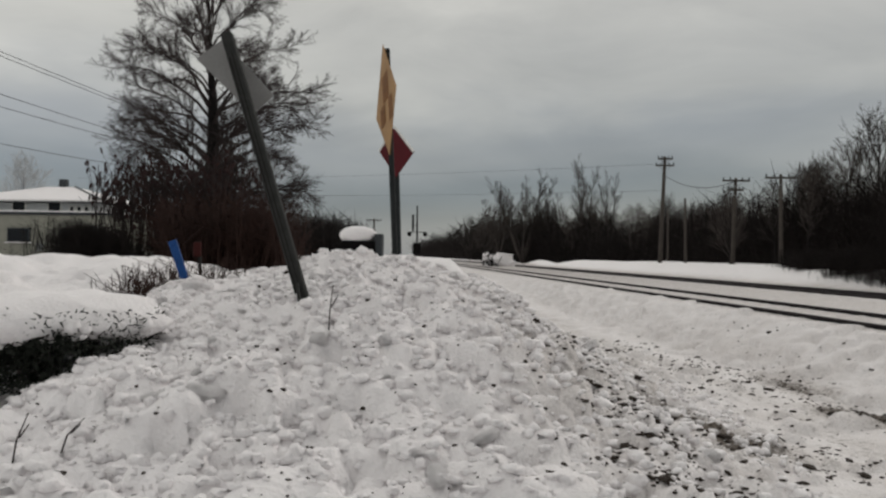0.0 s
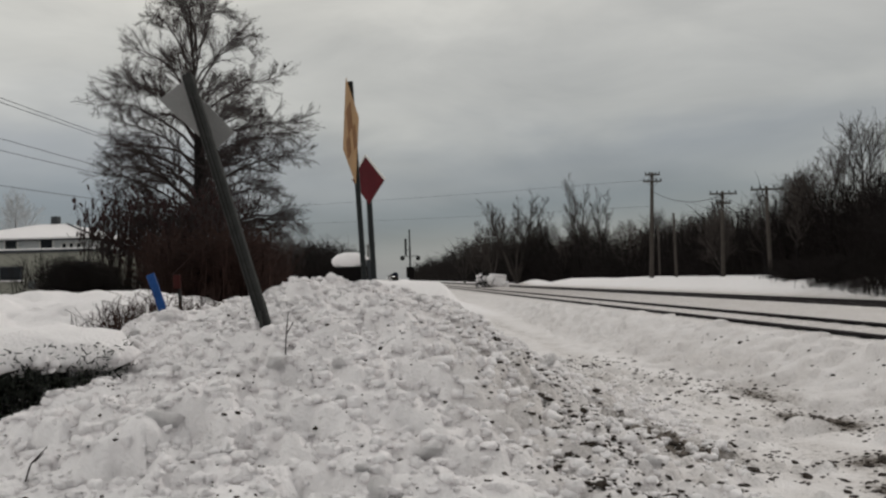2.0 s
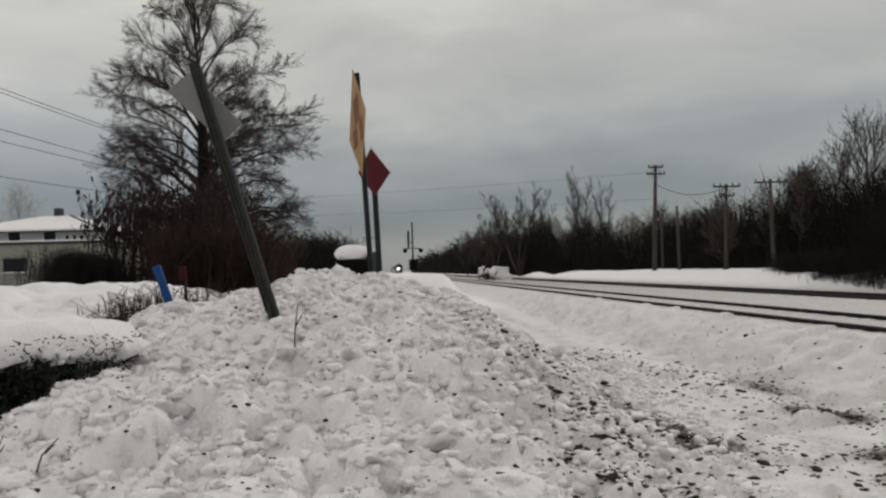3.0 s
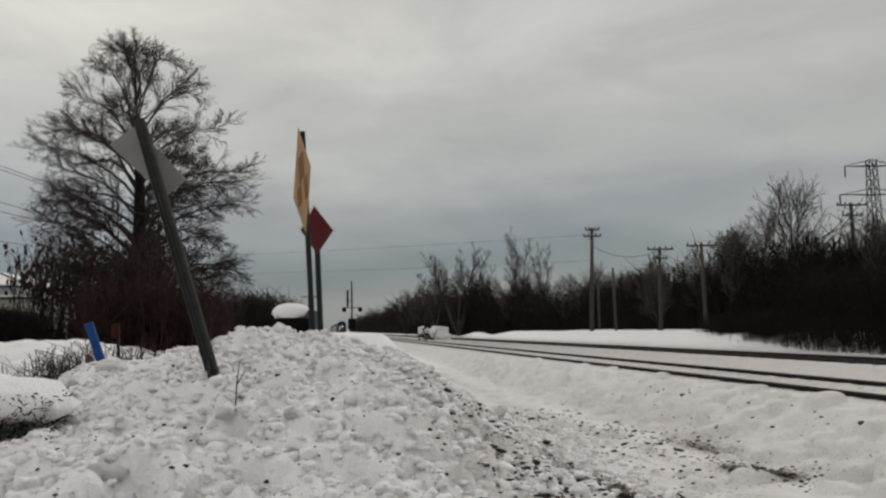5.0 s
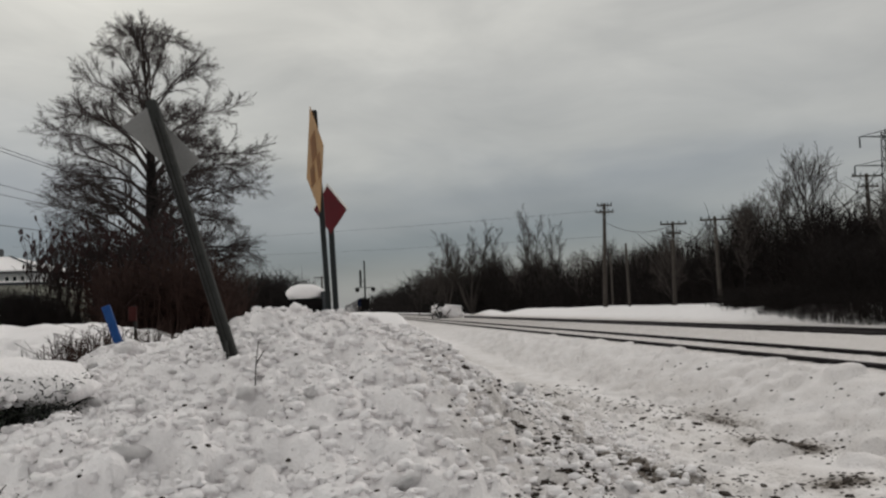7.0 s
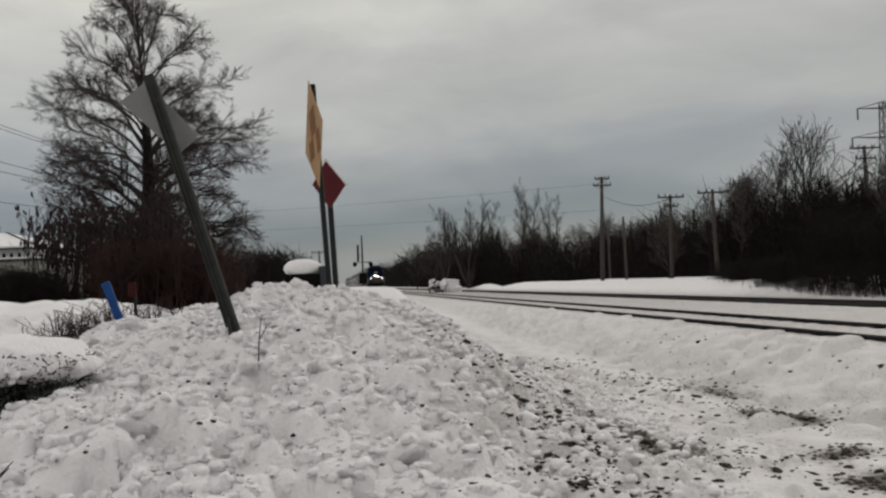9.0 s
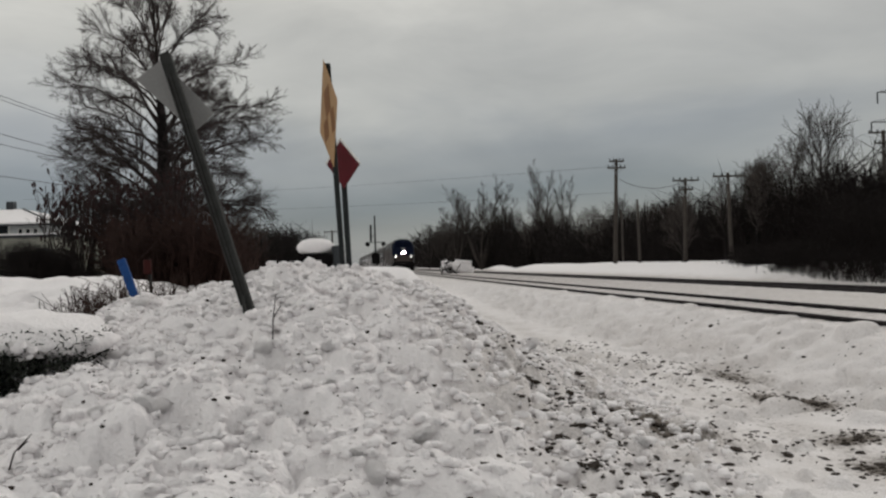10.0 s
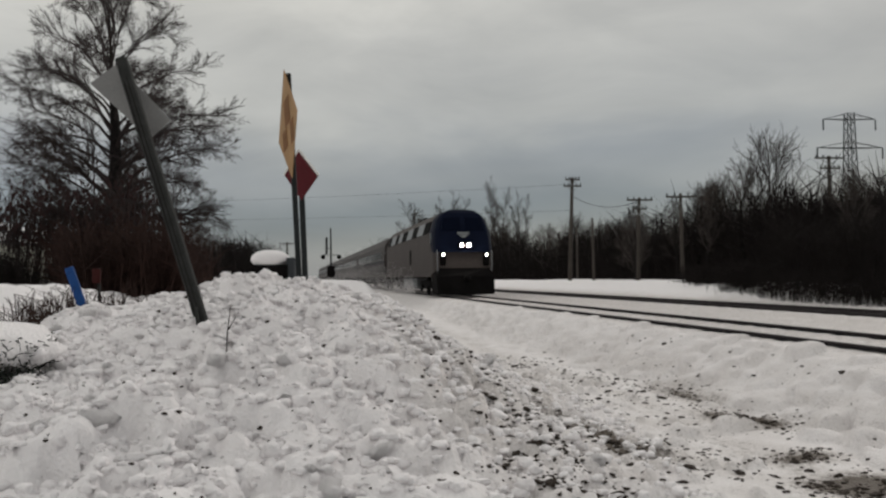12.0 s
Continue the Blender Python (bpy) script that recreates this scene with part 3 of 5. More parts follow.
def build_locomotive():
    t = thing("locomotive", "silver passenger locomotive with dark blue cab and lit headlights", "locomotive")
    # lower nose, sides and roof
    g = loft([(0.0, 0.04, 1.18, 2.46, 1.30), (0.10, 0.04, 1.32, 2.60, 1.28), (0.55, 0.02, 1.44, 2.9, 1.10), (2.4, 0.0, 1.45, 3.0, 1.05)], closed_front=True)
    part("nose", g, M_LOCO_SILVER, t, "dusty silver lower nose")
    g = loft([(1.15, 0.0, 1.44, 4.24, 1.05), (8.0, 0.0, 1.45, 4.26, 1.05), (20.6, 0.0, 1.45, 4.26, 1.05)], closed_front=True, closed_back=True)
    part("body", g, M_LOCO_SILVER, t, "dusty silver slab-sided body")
    # blue mask: raked face, wrapped round the cab's sides with a rounded edge
    outline = section(1.465, 4.285)[:6]
    zs, xs = [z for x, z in outline], [x for x, z in outline]
    verts, faces, n = [], [], 10
    stations = ((-0.12, 0.42, 0.85, 2.12), (0.02, 0.40, 0.945, 2.10), (0.30, 0.36, 0.99, 2.10), (0.62, 0.29, 1.0, 2.16), (0.95, 0.20, 1.0, 2.34), (1.22, 0.12, 1.0, 2.62), (1.42, 0.06, 1.0, 3.0), (1.52, 0.03, 1.0, 3.5))
    for y, lean, wide, low in stations:
        high = 4.285 - (1 - wide) * 1.6
        half = []
        for j in range(n):
            z = low + (high - low) * j / (n - 1)
            half.append((float(np.interp(z, zs, xs)) * wide, z))
        half += [(half[-1][0] * 0.5, high + 0.01)]
        for x, z in half + [(-x, z) for x, z in reversed(half)]:
            verts.append((x, y + lean * (z - 2.12), z))
    ring = 2 * (n + 1)
    for k in range(len(stations) - 1):
        faces += [(k * ring + i, k * ring + i + 1, (k + 1) * ring + i + 1, (k + 1) * ring + i) for i in range(ring - 1)]
    faces.append(tuple(range(ring - 1, -1, -1)))
    cab = part("cab", Geo().add(verts, faces), M_LOCO_BLUE, t, "dark blue cab mask with raked face")

    def face(x, z, lift=0.012):
        return Vector((x * 0.92, -0.12 + 0.42 * (z - 2.12) - lift, z))
    for side in (-1, 1):
        g = Geo().plate([face(side * 0.12, 3.20), face(side * 1.14, 3.20), face(side * 1.02, 3.80), face(side * 0.12, 3.84)][::side], -0.03 * 1)
        part("windshield", g, M_WINDSHIELD, cab, "dark windshield pane")
    g = Geo().plate([face(-0.32, 3.10, 0.02), face(0.32, 3.10, 0.02), face(0.32, 3.00, 0.02), face(-0.32, 3.00, 0.02)], 0.02)
    g.plate([face(-0.27, 2.97, 0.02), face(0.27, 2.97, 0.02), face(0.0, 2.80, 0.02)], 0.02)
    part("nose_emblem", g, M_GALV, cab, "pale grey wedge emblem")
    hous = Geo().box((0, -0.08, 2.45), (0.66, 0.24, 0.30), chamfer=0.06)
    hous = part("headlight_housing", hous, M_BLACK, t, "black headlight housing")
    for side in (-1, 1):
        part("headlight", Geo().tube([(side * 0.17, -0.19, 2.46), (side * 0.17, -0.23, 2.46), (side * 0.17, -0.25, 2.46)], [0.058, 0.058, 0.035], 16), M_LAMP, hous, "lit round headlight")
        d = part("ditch_light_housing", Geo().box((side * 1.06, -0.02, 1.78), (0.30, 0.26, 0.62), chamfer=0.06), M_BLACK, t)
        part("ditch_light", Geo().tube([(side * 1.06, -0.13, 2.0), (side * 1.06, -0.18, 2.0), (side * 1.06, -0.20, 2.0)], [0.062, 0.062, 0.035], 14), M_LAMP_SMALL, d, "lit ditch light")
        part("handrail", Geo().tube([(side * 1.32, -0.06, 1.2), (side * 1.34, -0.10, 1.5), (side * 1.34, -0.08, 2.2)], [0.025] * 3, 6), M_GALV, t)
    # pilot and plow
    g = Geo()
    g.add([(-1.22, -0.02, 1.36), (1.22, -0.02, 1.36), (1.42, -0.25, 0.95), (-1.42, -0.25, 0.95), (-1.38, -0.42, 0.10), (1.38, -0.42, 0.10), (0, -0.85, 0.06), (0, -0.55, 1.0), (-1.40, 1.2, 1.06), (1.40, 1.2, 1.06), (1.40, 1.2, 0.12), (-1.40, 1.2, 0.12)],
          [(0, 1, 2, 7, 3), (3, 7, 6, 4), (7, 2, 5, 6), (0, 3, 4, 11, 8), (1, 9, 10, 5, 2), (4, 6, 5, 10, 11), (8, 9, 1, 0), (8, 11, 10, 9)])
    part("pilot", g, M_BLACK, t, "grimy black pilot and snow plow")
    part("coupler", Geo().box((0, -0.55, 0.86), (0.30, 0.7, 0.28), chamfer=0.08), M_BLACK, t)
    part("sill", Geo().box((-1.44, 10.5, 1.0), (0.14, 19.6, 0.14), chamfer=0.03).box((1.44, 10.5, 1.0), (0.14, 19.6, 0.14), chamfer=0.03), M_LOCO_SILVER, t, "dusty side sill")
    part("fuel_tank", Geo().box((0, 10.6, 0.62), (2.5, 4.6, 0.75), chamfer=0.18), M_GALV, t, "dusty grey fuel tank")
    wheelset_parts(t, 4.6, 0.5, (-1.4, 1.4), 4.2, "black locomotive truck")
    wheelset_parts(t, 16.6, 0.5, (-1.4, 1.4), 4.2, "black locomotive truck")
    # sloping roof-edge panels, some caked with snow, and grilles
    rr = random.Random(3)
    y = 1.9
    n = 0
    while y < 19.5:
        w = rr.uniform(1.5, 2.5)
        for side in (-1, 1):
            a = [(side * 1.435, y, 3.12), (side * 1.435, y + w, 3.12), (side * 1.262, y + w, 3.72), (side * 1.262, y, 3.72)]
            a = [(p[0] + side * 0.02, p[1], p[2] + 0.015) for p in a]
            part("roof_edge_panel", Geo().plate(a if side > 0 else a[::-1], 0.03), M_BLACK if n % 2 == 0 else M_GALV, t, "dark grille" if n % 2 == 0 else "pale snow-caked panel")
        y += w + 0.12
        n += 1
    for side in (-1, 1):
        part("side_window", Geo().box((side * 1.462, 1.05, 2.86), (0.03, 0.45, 0.5), chamfer=0.01), M_GLASS, cab)
        part("side_door", Geo().box((side * 1.455, 8.2, 2.05), (0.03, 0.62, 0.85), chamfer=0.01), M_BLACK, t, "dark recessed side door")
    part("exhaust_hatch", Geo().box((0, 9.5, 4.30), (1.2, 2.4, 0.16), chamfer=0.05), M_BLACK, t)
    part("horn", Geo().tube([(0, 5.4, 4.36), (0, 4.9, 4.38)], [0.05, 0.10], 8), M_GALV, t)
    return t


def build_coach():
    t = thing("passenger_coach", "silver fluted passenger coach with dark windows", "train car", group="coaches of the train")
    g = Geo()
    prof = [(1.42, 0.95), (1.52, 1.25), (1.54, 2.6), (1.48, 3.3), (1.20, 3.85), (0.6, 4.08), (0, 4.12)]
    prof = prof + [(-x, z) for x, z in reversed(prof[:-1])]
    n = len(prof)
    g.add([(x, y, z) for y in (0, 25.6) for x, z in prof], [(i, i + 1, n + i + 1, n + i) for i in range(n - 1)] + [tuple(range(n - 1, -1, -1)), tuple(range(n, 2 * n)), (0, n, 2 * n - 1, n - 1)])
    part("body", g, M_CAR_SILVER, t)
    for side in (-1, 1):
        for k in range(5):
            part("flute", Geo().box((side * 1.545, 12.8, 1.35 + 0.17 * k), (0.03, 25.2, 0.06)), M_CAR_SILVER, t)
        for k in range(11):
            part("window", Geo().box((side * 1.545, 2.6 + k * 2.05, 2.55), (0.03, 1.45, 0.62), chamfer=0.012), M_GLASS, t, "dark window pane")
        part("stripe", Geo().box((side * 1.55, 12.8, 2.08), (0.012, 25.4, 0.14)), M_LOCO_BLUE, t, "thin blue stripe")
    part("diaphragm", Geo().box((0, -0.28, 2.4), (1.3, 0.5, 2.6), chamfer=0.06), M_BLACK, t)
    wheelset_parts(t, 3.4, 0.46, (-1.25, 1.25), 3.4, "black coach truck")
    wheelset_parts(t, 22.2, 0.46, (-1.25, 1.25), 3.4, "black coach truck")
    part("underfloor_gear", Geo().box((0, 12.8, 0.72), (2.2, 8.0, 0.55), chamfer=0.08), M_BLACK, t)
    return t


def build_spray():
    """Loose snow whirled up along the train: many small flakes that travel with it."""
    g = Geo()
    r = random.Random(12)
    for i in range(30000):
        y = 5.0 + 105 * r.random() ** 1.2
        spread = 0.25 + min(1.3, y / 28)
        side = r.choice((-1, -1, 1))
        x = side * (1.6 + abs(r.gauss(0, 0.6)) * spread)
        z = 0.05 + abs(r.gauss(0, 0.9)) * spread
        s = r.uniform(0.007, 0.020)
        d = Vector((r.uniform(-1, 1), r.uniform(-1, 1), r.uniform(-1, 1))).normalized()
        e = d.orthogonal().normalized() * s
        f = d.cross(e)
        c = Vector((x, y, z))
        g.add([c + e, c - e * 0.5 + f * 0.9, c - e * 0.5 - f * 0.9, c + d * s], [(0, 1, 2), (0, 3, 1), (1, 3, 2), (2, 3, 0)])
    return solid("blown_snow", g, M_SNOW, "fine snow whirled up beside the moving train", "snow", kind="stuff")


locomotive = build_locomotive()
train = [(locomotive, 0.0)]
first = build_coach()
train.append((first, 21.4))
for i in range(1, 7):
    train.append((copy_thing(first, pose(0, 0, 0)), 21.4 + 26.4 * i))
snow_spray = build_spray()
train.append((snow_spray, 0.0))


# ---- bare trees ----
def grow(g, rnd, p, d, length, radius, level, cfg):
    """One limb and what grows on it."""
    segs = 4 if level < 2 else (3 if level == 2 else 2)
    pts, rad = [Vector(p)], [radius]
    d = Vector(d).normalized()
    for i in range(segs):
        d = (d + Vector((rnd.uniform(-1, 1), rnd.uniform(-1, 1), rnd.uniform(-1, 1))) * cfg["wiggle"] + Vector((0, 0, cfg["lift"][level]))).normalized()
        pts.append(pts[-1] + d * length / segs)
        rad.append(radius * (1 - 0.8 * (i + 1) / segs) + cfg["tip"])
    g.tube(pts, rad, 5 if level < 2 else 3, cap=False)
    if level >= cfg["levels"]:
        return
    n = cfg["kids"][level]
    for k in range(n):
        f = cfg["from"] + (1 - cfg["from"]) * (k + rnd.random()) / n
        i = min(int(f * segs), segs - 1)
        q = pts[i].lerp(pts[i + 1], f * segs - i)
        ahead = (pts[i + 1] - pts[i]).normalized()
        out = ahead.orthogonal().normalized()
        out.rotate(Matrix.Rotation(rnd.uniform(0, 2 * math.pi), 3, ahead))
        w = radians(rnd.uniform(*cfg["spread"]))
        grow(g, rnd, q, ahead * math.cos(w) + out * math.sin(w), length * rnd.uniform(*cfg["ratio"]) * (1.15 - 0.55 * f), max(radius * 0.45 * (1.1 - 0.5 * f), cfg["tip"]), level + 1, cfg)


def build_tree(seed, height, trunk_r, limbs, reach, bottom, cfg, label, at, group="", lean=0.0, droop=0.0, peak=0.45, rise=0.0):
    """A bare tree: trunk and crown."""
    rnd = random.Random(seed)
    t = thing("bare_tree", label, "tree", at, group)
    g = Geo()
    n = 9
    pts = []
    x = y = 0.0
    for i in range(n + 1):
        f = i / n
        pts.append(Vector((x + lean * f * height, y, f * height - (0.8 if i == 0 else 0))))
        x += rnd.uniform(-0.05, 0.05) * height / 12
        y += rnd.uniform(-0.05, 0.05) * height / 12
    g.tube(pts, [trunk_r * (1.25 if i == 0 else (1 - i / n) ** 0.8 + 0.02) for i in range(n + 1)], 9)
    part("trunk", g, M_TRUNK_DARK, t, smooth=True)
    g = Geo()
    for k in range(limbs):
        f = bottom + (0.97 - bottom) * (k + rnd.random() * 0.8) / limbs
        i = min(int(f * n), n - 1)
        q = pts[i].lerp(pts[i + 1], f * n - i)
        rel = (f - bottom) / (1 - bottom)
        far = reach * (1 - abs(rel - peak) / max(peak, 1 - peak) * 0.50) * rnd.uniform(0.75, 1.1)
        w = k * 2.4 + rnd.uniform(-0.5, 0.5)
        up = rise - droop + (0.42 + droop) * rel * 3.1
        d = Vector((math.cos(w), math.sin(w), up))
        grow(g, rnd, q, d, far, trunk_r * 0.23 * (1.05 - 0.6 * rel), 1, cfg)
    part("crown", g, M_TWIG_FAR, t)
    return t


FAR = dict(levels=3, kids=(0, 8, 6, 0), spread=(18, 52), ratio=(0.40, 0.66), wiggle=0.15, lift=(0, 0.20, 0.12, 0.04), tip=0.007, **{"from": 0.22})


def crown_reach(z):
    """Half width of the big tree's rounded crown at a height over its foot."""
    return float(np.interp(z, (2.0, 3.2, 5.0, 7.0, 9.0, 10.6, 11.8, 12.8), (3.0, 4.4, 5.0, 4.8, 4.3, 3.5, 2.2, 0.5)))


def build_yard_tree(seed, at):
    """A broad old tree: limbs that climb, arch outwards and end in fine drooping sprays."""
    r = random.Random(seed)
    t = thing("bare_tree", "large bare oak with fine drooping twigs behind the brush", "tree", at)
    trunk = [Vector(p) for p in ((0, 0, -0.8), (0.03, 0, 1.5), (-0.02, 0.05, 3.5), (0.05, 0, 5.5), (0.0, 0.05, 7.2), (-0.12, 0, 8.8), (-0.2, 0.05, 10.4), (-0.28, 0, 12.4))]
    part("trunk", Geo().tube(trunk, [0.42, 0.33, 0.29, 0.25, 0.19, 0.10, 0.05, 0.012], 10), M_TRUNK_DARK, t, smooth=True)
    cfg = dict(levels=4, kids=(0, 0, 8, 5), spread=(18, 46), ratio=(0.36, 0.60), wiggle=0.10, lift=(0, 0, 0.03, -0.02, -0.05), tip=0.0032, **{"from": 0.15})
    crown = Geo()
    count = 60
    for k in range(count):
        f = ((k + r.random()) / count) ** 1.25
        z0 = 2.3 + 8.5 * f
        i = max(j for j in range(len(trunk) - 1) if trunk[j].z <= z0)
        p0 = trunk[i].lerp(trunk[i + 1], (z0 - trunk[i].z) / (trunk[i + 1].z - trunk[i].z))
        w = k * 2.4 + r.uniform(-0.5, 0.5)
        out = Vector((math.cos(w), math.sin(w), 0))
        z1 = min(12.6, z0 + r.uniform(0.2, 1.5) + 1.6 * f)
        far = crown_reach(z1) * r.uniform(0.66, 0.92)
        p2 = Vector((p0.x, p0.y, z1)) + out * far
        p1 = p0 + out * far * 0.45 + Vector((0, 0, (z1 - z0) * r.uniform(0.75, 1.15) + 0.25))
        pts = []
        for j in range(7):
            q = j / 6
            pts.append(p0 * (1 - q) ** 2 + p1 * 2 * q * (1 - q) + p2 * q * q + Vector((r.gauss(0, 0.05), r.gauss(0, 0.05), r.gauss(0, 0.05))) * (1 if j else 0))
        thick = (0.095 - 0.055 * f) * r.uniform(0.7, 1.25)
        crown.tube(pts, [thick * (1 - 0.82 * j / 6) for j in range(7)], 6, cap=False)
        kids = 13 + int(2.6 * far)
        for j in range(kids):
            q = 0.24 + 0.76 * ((j + r.random()) / kids) ** 0.8
            m = min(int(q * 6), 5)
            at_q = pts[m].lerp(pts[m + 1], q * 6 - m)
            ahead = (pts[m + 1] - pts[m]).normalized()
            side = ahead.orthogonal().normalized()
            side.rotate(Matrix.Rotation(r.uniform(0, 6.28), 3, ahead))
            a = radians(r.uniform(22, 58))
            d = ahead * math.cos(a) + side * math.sin(a) + Vector((0, 0, 0.30 * (f - 0.15)))
            grow(crown, r, at_q, d, r.uniform(0.75, 1.5) * (1.15 - 0.40 * q) * (1.1 - 0.35 * f), max(thick * 0.34 * (1.1 - 0.6 * q), 0.007), 2, cfg)
    part("crown", crown, M_TWIG, t)
    return t


def build_stemmed_tree(seed, height, stems, fan, branch, label, at, group=""):
    """A tree of several stems that rise side by side from one foot."""
    r = random.Random(seed)
    t = thing("bare_tree", label, "tree", at, group)
    crown = Geo()
    cfg = dict(levels=4, kids=(0, 0, 6, 4), spread=(16, 38), ratio=(0.42, 0.66), wiggle=0.10, lift=(0, 0, 0.10, 0.08, 0.04), tip=0.006, **{"from": 0.2})
    for k in range(stems):
        w = 6.28 * k / stems + r.uniform(-0.4, 0.4)
        lean = fan * r.uniform(0.35, 1.0)
        h = height * r.uniform(0.78, 1.0) * (1 - 0.25 * lean)
        pts = [Vector((0.1 * math.cos(w), 0.1 * math.sin(w), -0.4))]
        for j in range(1, 7):
            q = j / 6
            pts.append(Vector((math.cos(w) * lean * h * q ** 0.9, math.sin(w) * lean * h * q ** 0.9, h * q)) + Vector((r.gauss(0, 0.10), r.gauss(0, 0.10), 0)))
        stem_r = 0.011 * height * r.uniform(0.8, 1.2)
        part("stem", Geo().tube(pts, [stem_r * (1 - 0.85 * j / 6) for j in range(7)], 7), M_TWIG_FAR, t, smooth=True)
        for j in range(22):
            q = 0.28 + 0.72 * (j + r.random()) / 22
            m = min(int(q * 6), 5)
            a, side = radians(r.uniform(25, 50)), r.uniform(0, 6.28)
            d = (pts[m + 1] - pts[m]).normalized() * math.cos(a) + Vector((math.cos(side), math.sin(side), 0.2)) * math.sin(a)
            grow(crown, r, pts[m].lerp(pts[m + 1], q * 6 - m), d, branch * height * (1.15 - 0.75 * q) * r.uniform(0.7, 1.2), stem_r * 0.35 * (1.1 - 0.7 * q), 2, cfg)
    part("crown", crown, M_TWIG_FAR, t)
    return t


YARD_TREE = build_yard_tree(21, pose(-11.5, 32.0, 0.6))
build_stemmed_tree(61, 12.9, 8, 0.52, 0.25, "bare tree of many fanned stems above the far brush", pose(4.7, 113, 0.9), "trees of the woods")
build_stemmed_tree(62, 9.4, 5, 0.40, 0.26, "low bare tree of spreading stems above the far brush", pose(1.2, 115, 0.9), "trees of the woods")
build_stemmed_tree(63, 9.6, 4, 0.22, 0.24, "bare tree of close upright stems above the far brush", pose(8.4, 114, 0.9), "trees of the woods")
build_stemmed_tree(64, 14.9, 4, 0.16, 0.20, "tall slender bare poplar above the far brush", pose(13.2, 114, 0.9), "trees of the woods")
build_stemmed_tree(65, 13.0, 3, 0.13, 0.19, "tall slender bare poplar above the far brush", pose(16.9, 114, 0.9), "trees of the woods")
wood_kinds = []
for i, (h, r, limbs, reach, bottom, peak, lean) in enumerate(((8.6, 0.16, 26, 4.2, 0.22, 0.30, 0.0), (10.5, 0.15, 22, 3.4, 0.30, 0.35, 0.03), (6.8, 0.12, 26, 4.0, 0.12, 0.3, -0.03), (9.5, 0.18, 28, 4.4, 0.28, 0.4, 0.02))):
    wood_kinds.append(build_tree(40 + i, h, r, limbs, reach, bottom, FAR, "bare deciduous tree at the edge of the dark woods", pose(0, 0, 0), "trees of the woods", lean, peak=peak, rise=0.75))


def wood_edge(y):
    """How far from the near rail the woods begin."""
    return float(11.2 + 12.0 * step(29, 46, np.float64(y)) - 9.0 * step(88, 108, np.float64(y)))


spots = []
rw = random.Random(5)
# trees that stand out against the sky
for x, y, k, s in ((26.0, 55, 3, 0.94), (28.3, 56, 3, 0.80), (24.5, 56, 0, 0.84), (22.1, 57, 1, 0.60), (20.9, 60, 1, 0.54), (18.2, 62, 2, 0.62), (30.5, 56, 0, 0.66), (-0.8, 128, 2, 0.9), (-3.5, 140, 2, 0.9)):
    spots.append((x, y, k, s))
while len(spots) < 140:
    y = rw.uniform(26, 190)
    u = wood_edge(y) + 1.5 + rw.expovariate(1 / 9.0)
    spots.append((u / COS_T + 7.18 - 0.135 * y, y, rw.randrange(4), rw.uniform(0.45, 0.78)))
while len(spots) < 176:
    y = rw.uniform(118, 190)
    spots.append((rw.uniform(-0.36, -0.17) * y, y, rw.randrange(4), rw.uniform(0.45, 0.70)))
for i, (x, y, k, s) in enumerate(spots):
    m = pose(x, y, height_at(x, y) - 0.1, 0, 0, rw.uniform(0, 360))
    ob = copy_thing(wood_kinds[k], m)
    if x / y > 0.49:
        s *= 0.62
    ob.scale = (s, s, s)
frosted = build_tree(47, 7.6, 0.16, 26, 3.8, 0.2, FAR, "bare tree white with frost beyond the house", pose(-42.5, 70, 1.0, 0, 0, 40), "", 0.0, peak=0.3, rise=0.75)
for ob in frosted.children:
    if ob.name.startswith("crown"):
        ob.data.materials[0] = M_FROST
for k, (x, y) in enumerate(((22, 84), (20, 96), (30, 92), (34, 104))):
    wood_kinds[k].matrix_world = pose(x, y, height_at(x, y) - 0.1)
    wood_kinds[k].scale = (0.6, 0.6, 0.6)


def build_brush(name, places, heights, mat, label, seed, twigs=3, thick=0.05, cones=None):
    """A thicket of thin stems: too many to count."""
    r = random.Random(seed)
    g = Geo()
    for x, y in places:
        h = r.uniform(*heights)
        b = Vector((x, y, height_at(x, y) - 0.15))
        tip = b + Vector((r.gauss(0, 0.16) * h, r.gauss(0, 0.16) * h, h))
        mid = b.lerp(tip, 0.5) + Vector((r.gauss(0, 0.05) * h, r.gauss(0, 0.05) * h, 0))
        g.tube([b, mid, tip], [thick * h / 3, thick * h / 4.5, thick * 0.12], 3, cap=False)
        for k in range(twigs):
            f = r.uniform(0.2, 0.9)
            q = b.lerp(mid, f * 2) if f < 0.5 else mid.lerp(tip, f * 2 - 1)
            e = q + Vector((r.gauss(0, 0.25) * h, r.gauss(0, 0.25) * h, r.uniform(0.08, 0.35) * h))
            g.tube([q, e], [thick * h / 7, thick * 0.10], 3, cap=False)
    return solid(name, g, mat, label, "brush", kind="stuff")


def wood_places(count, y0, y1, depth, power=1.4):
    out = []
    while len(out) < count:
        y = y0 + (y1 - y0) * rw.random() ** power
        u = wood_edge(y) + rw.random() ** 1.6 * depth
        out.append((u / COS_T + 7.18 - 0.135 * y, y))
    return out


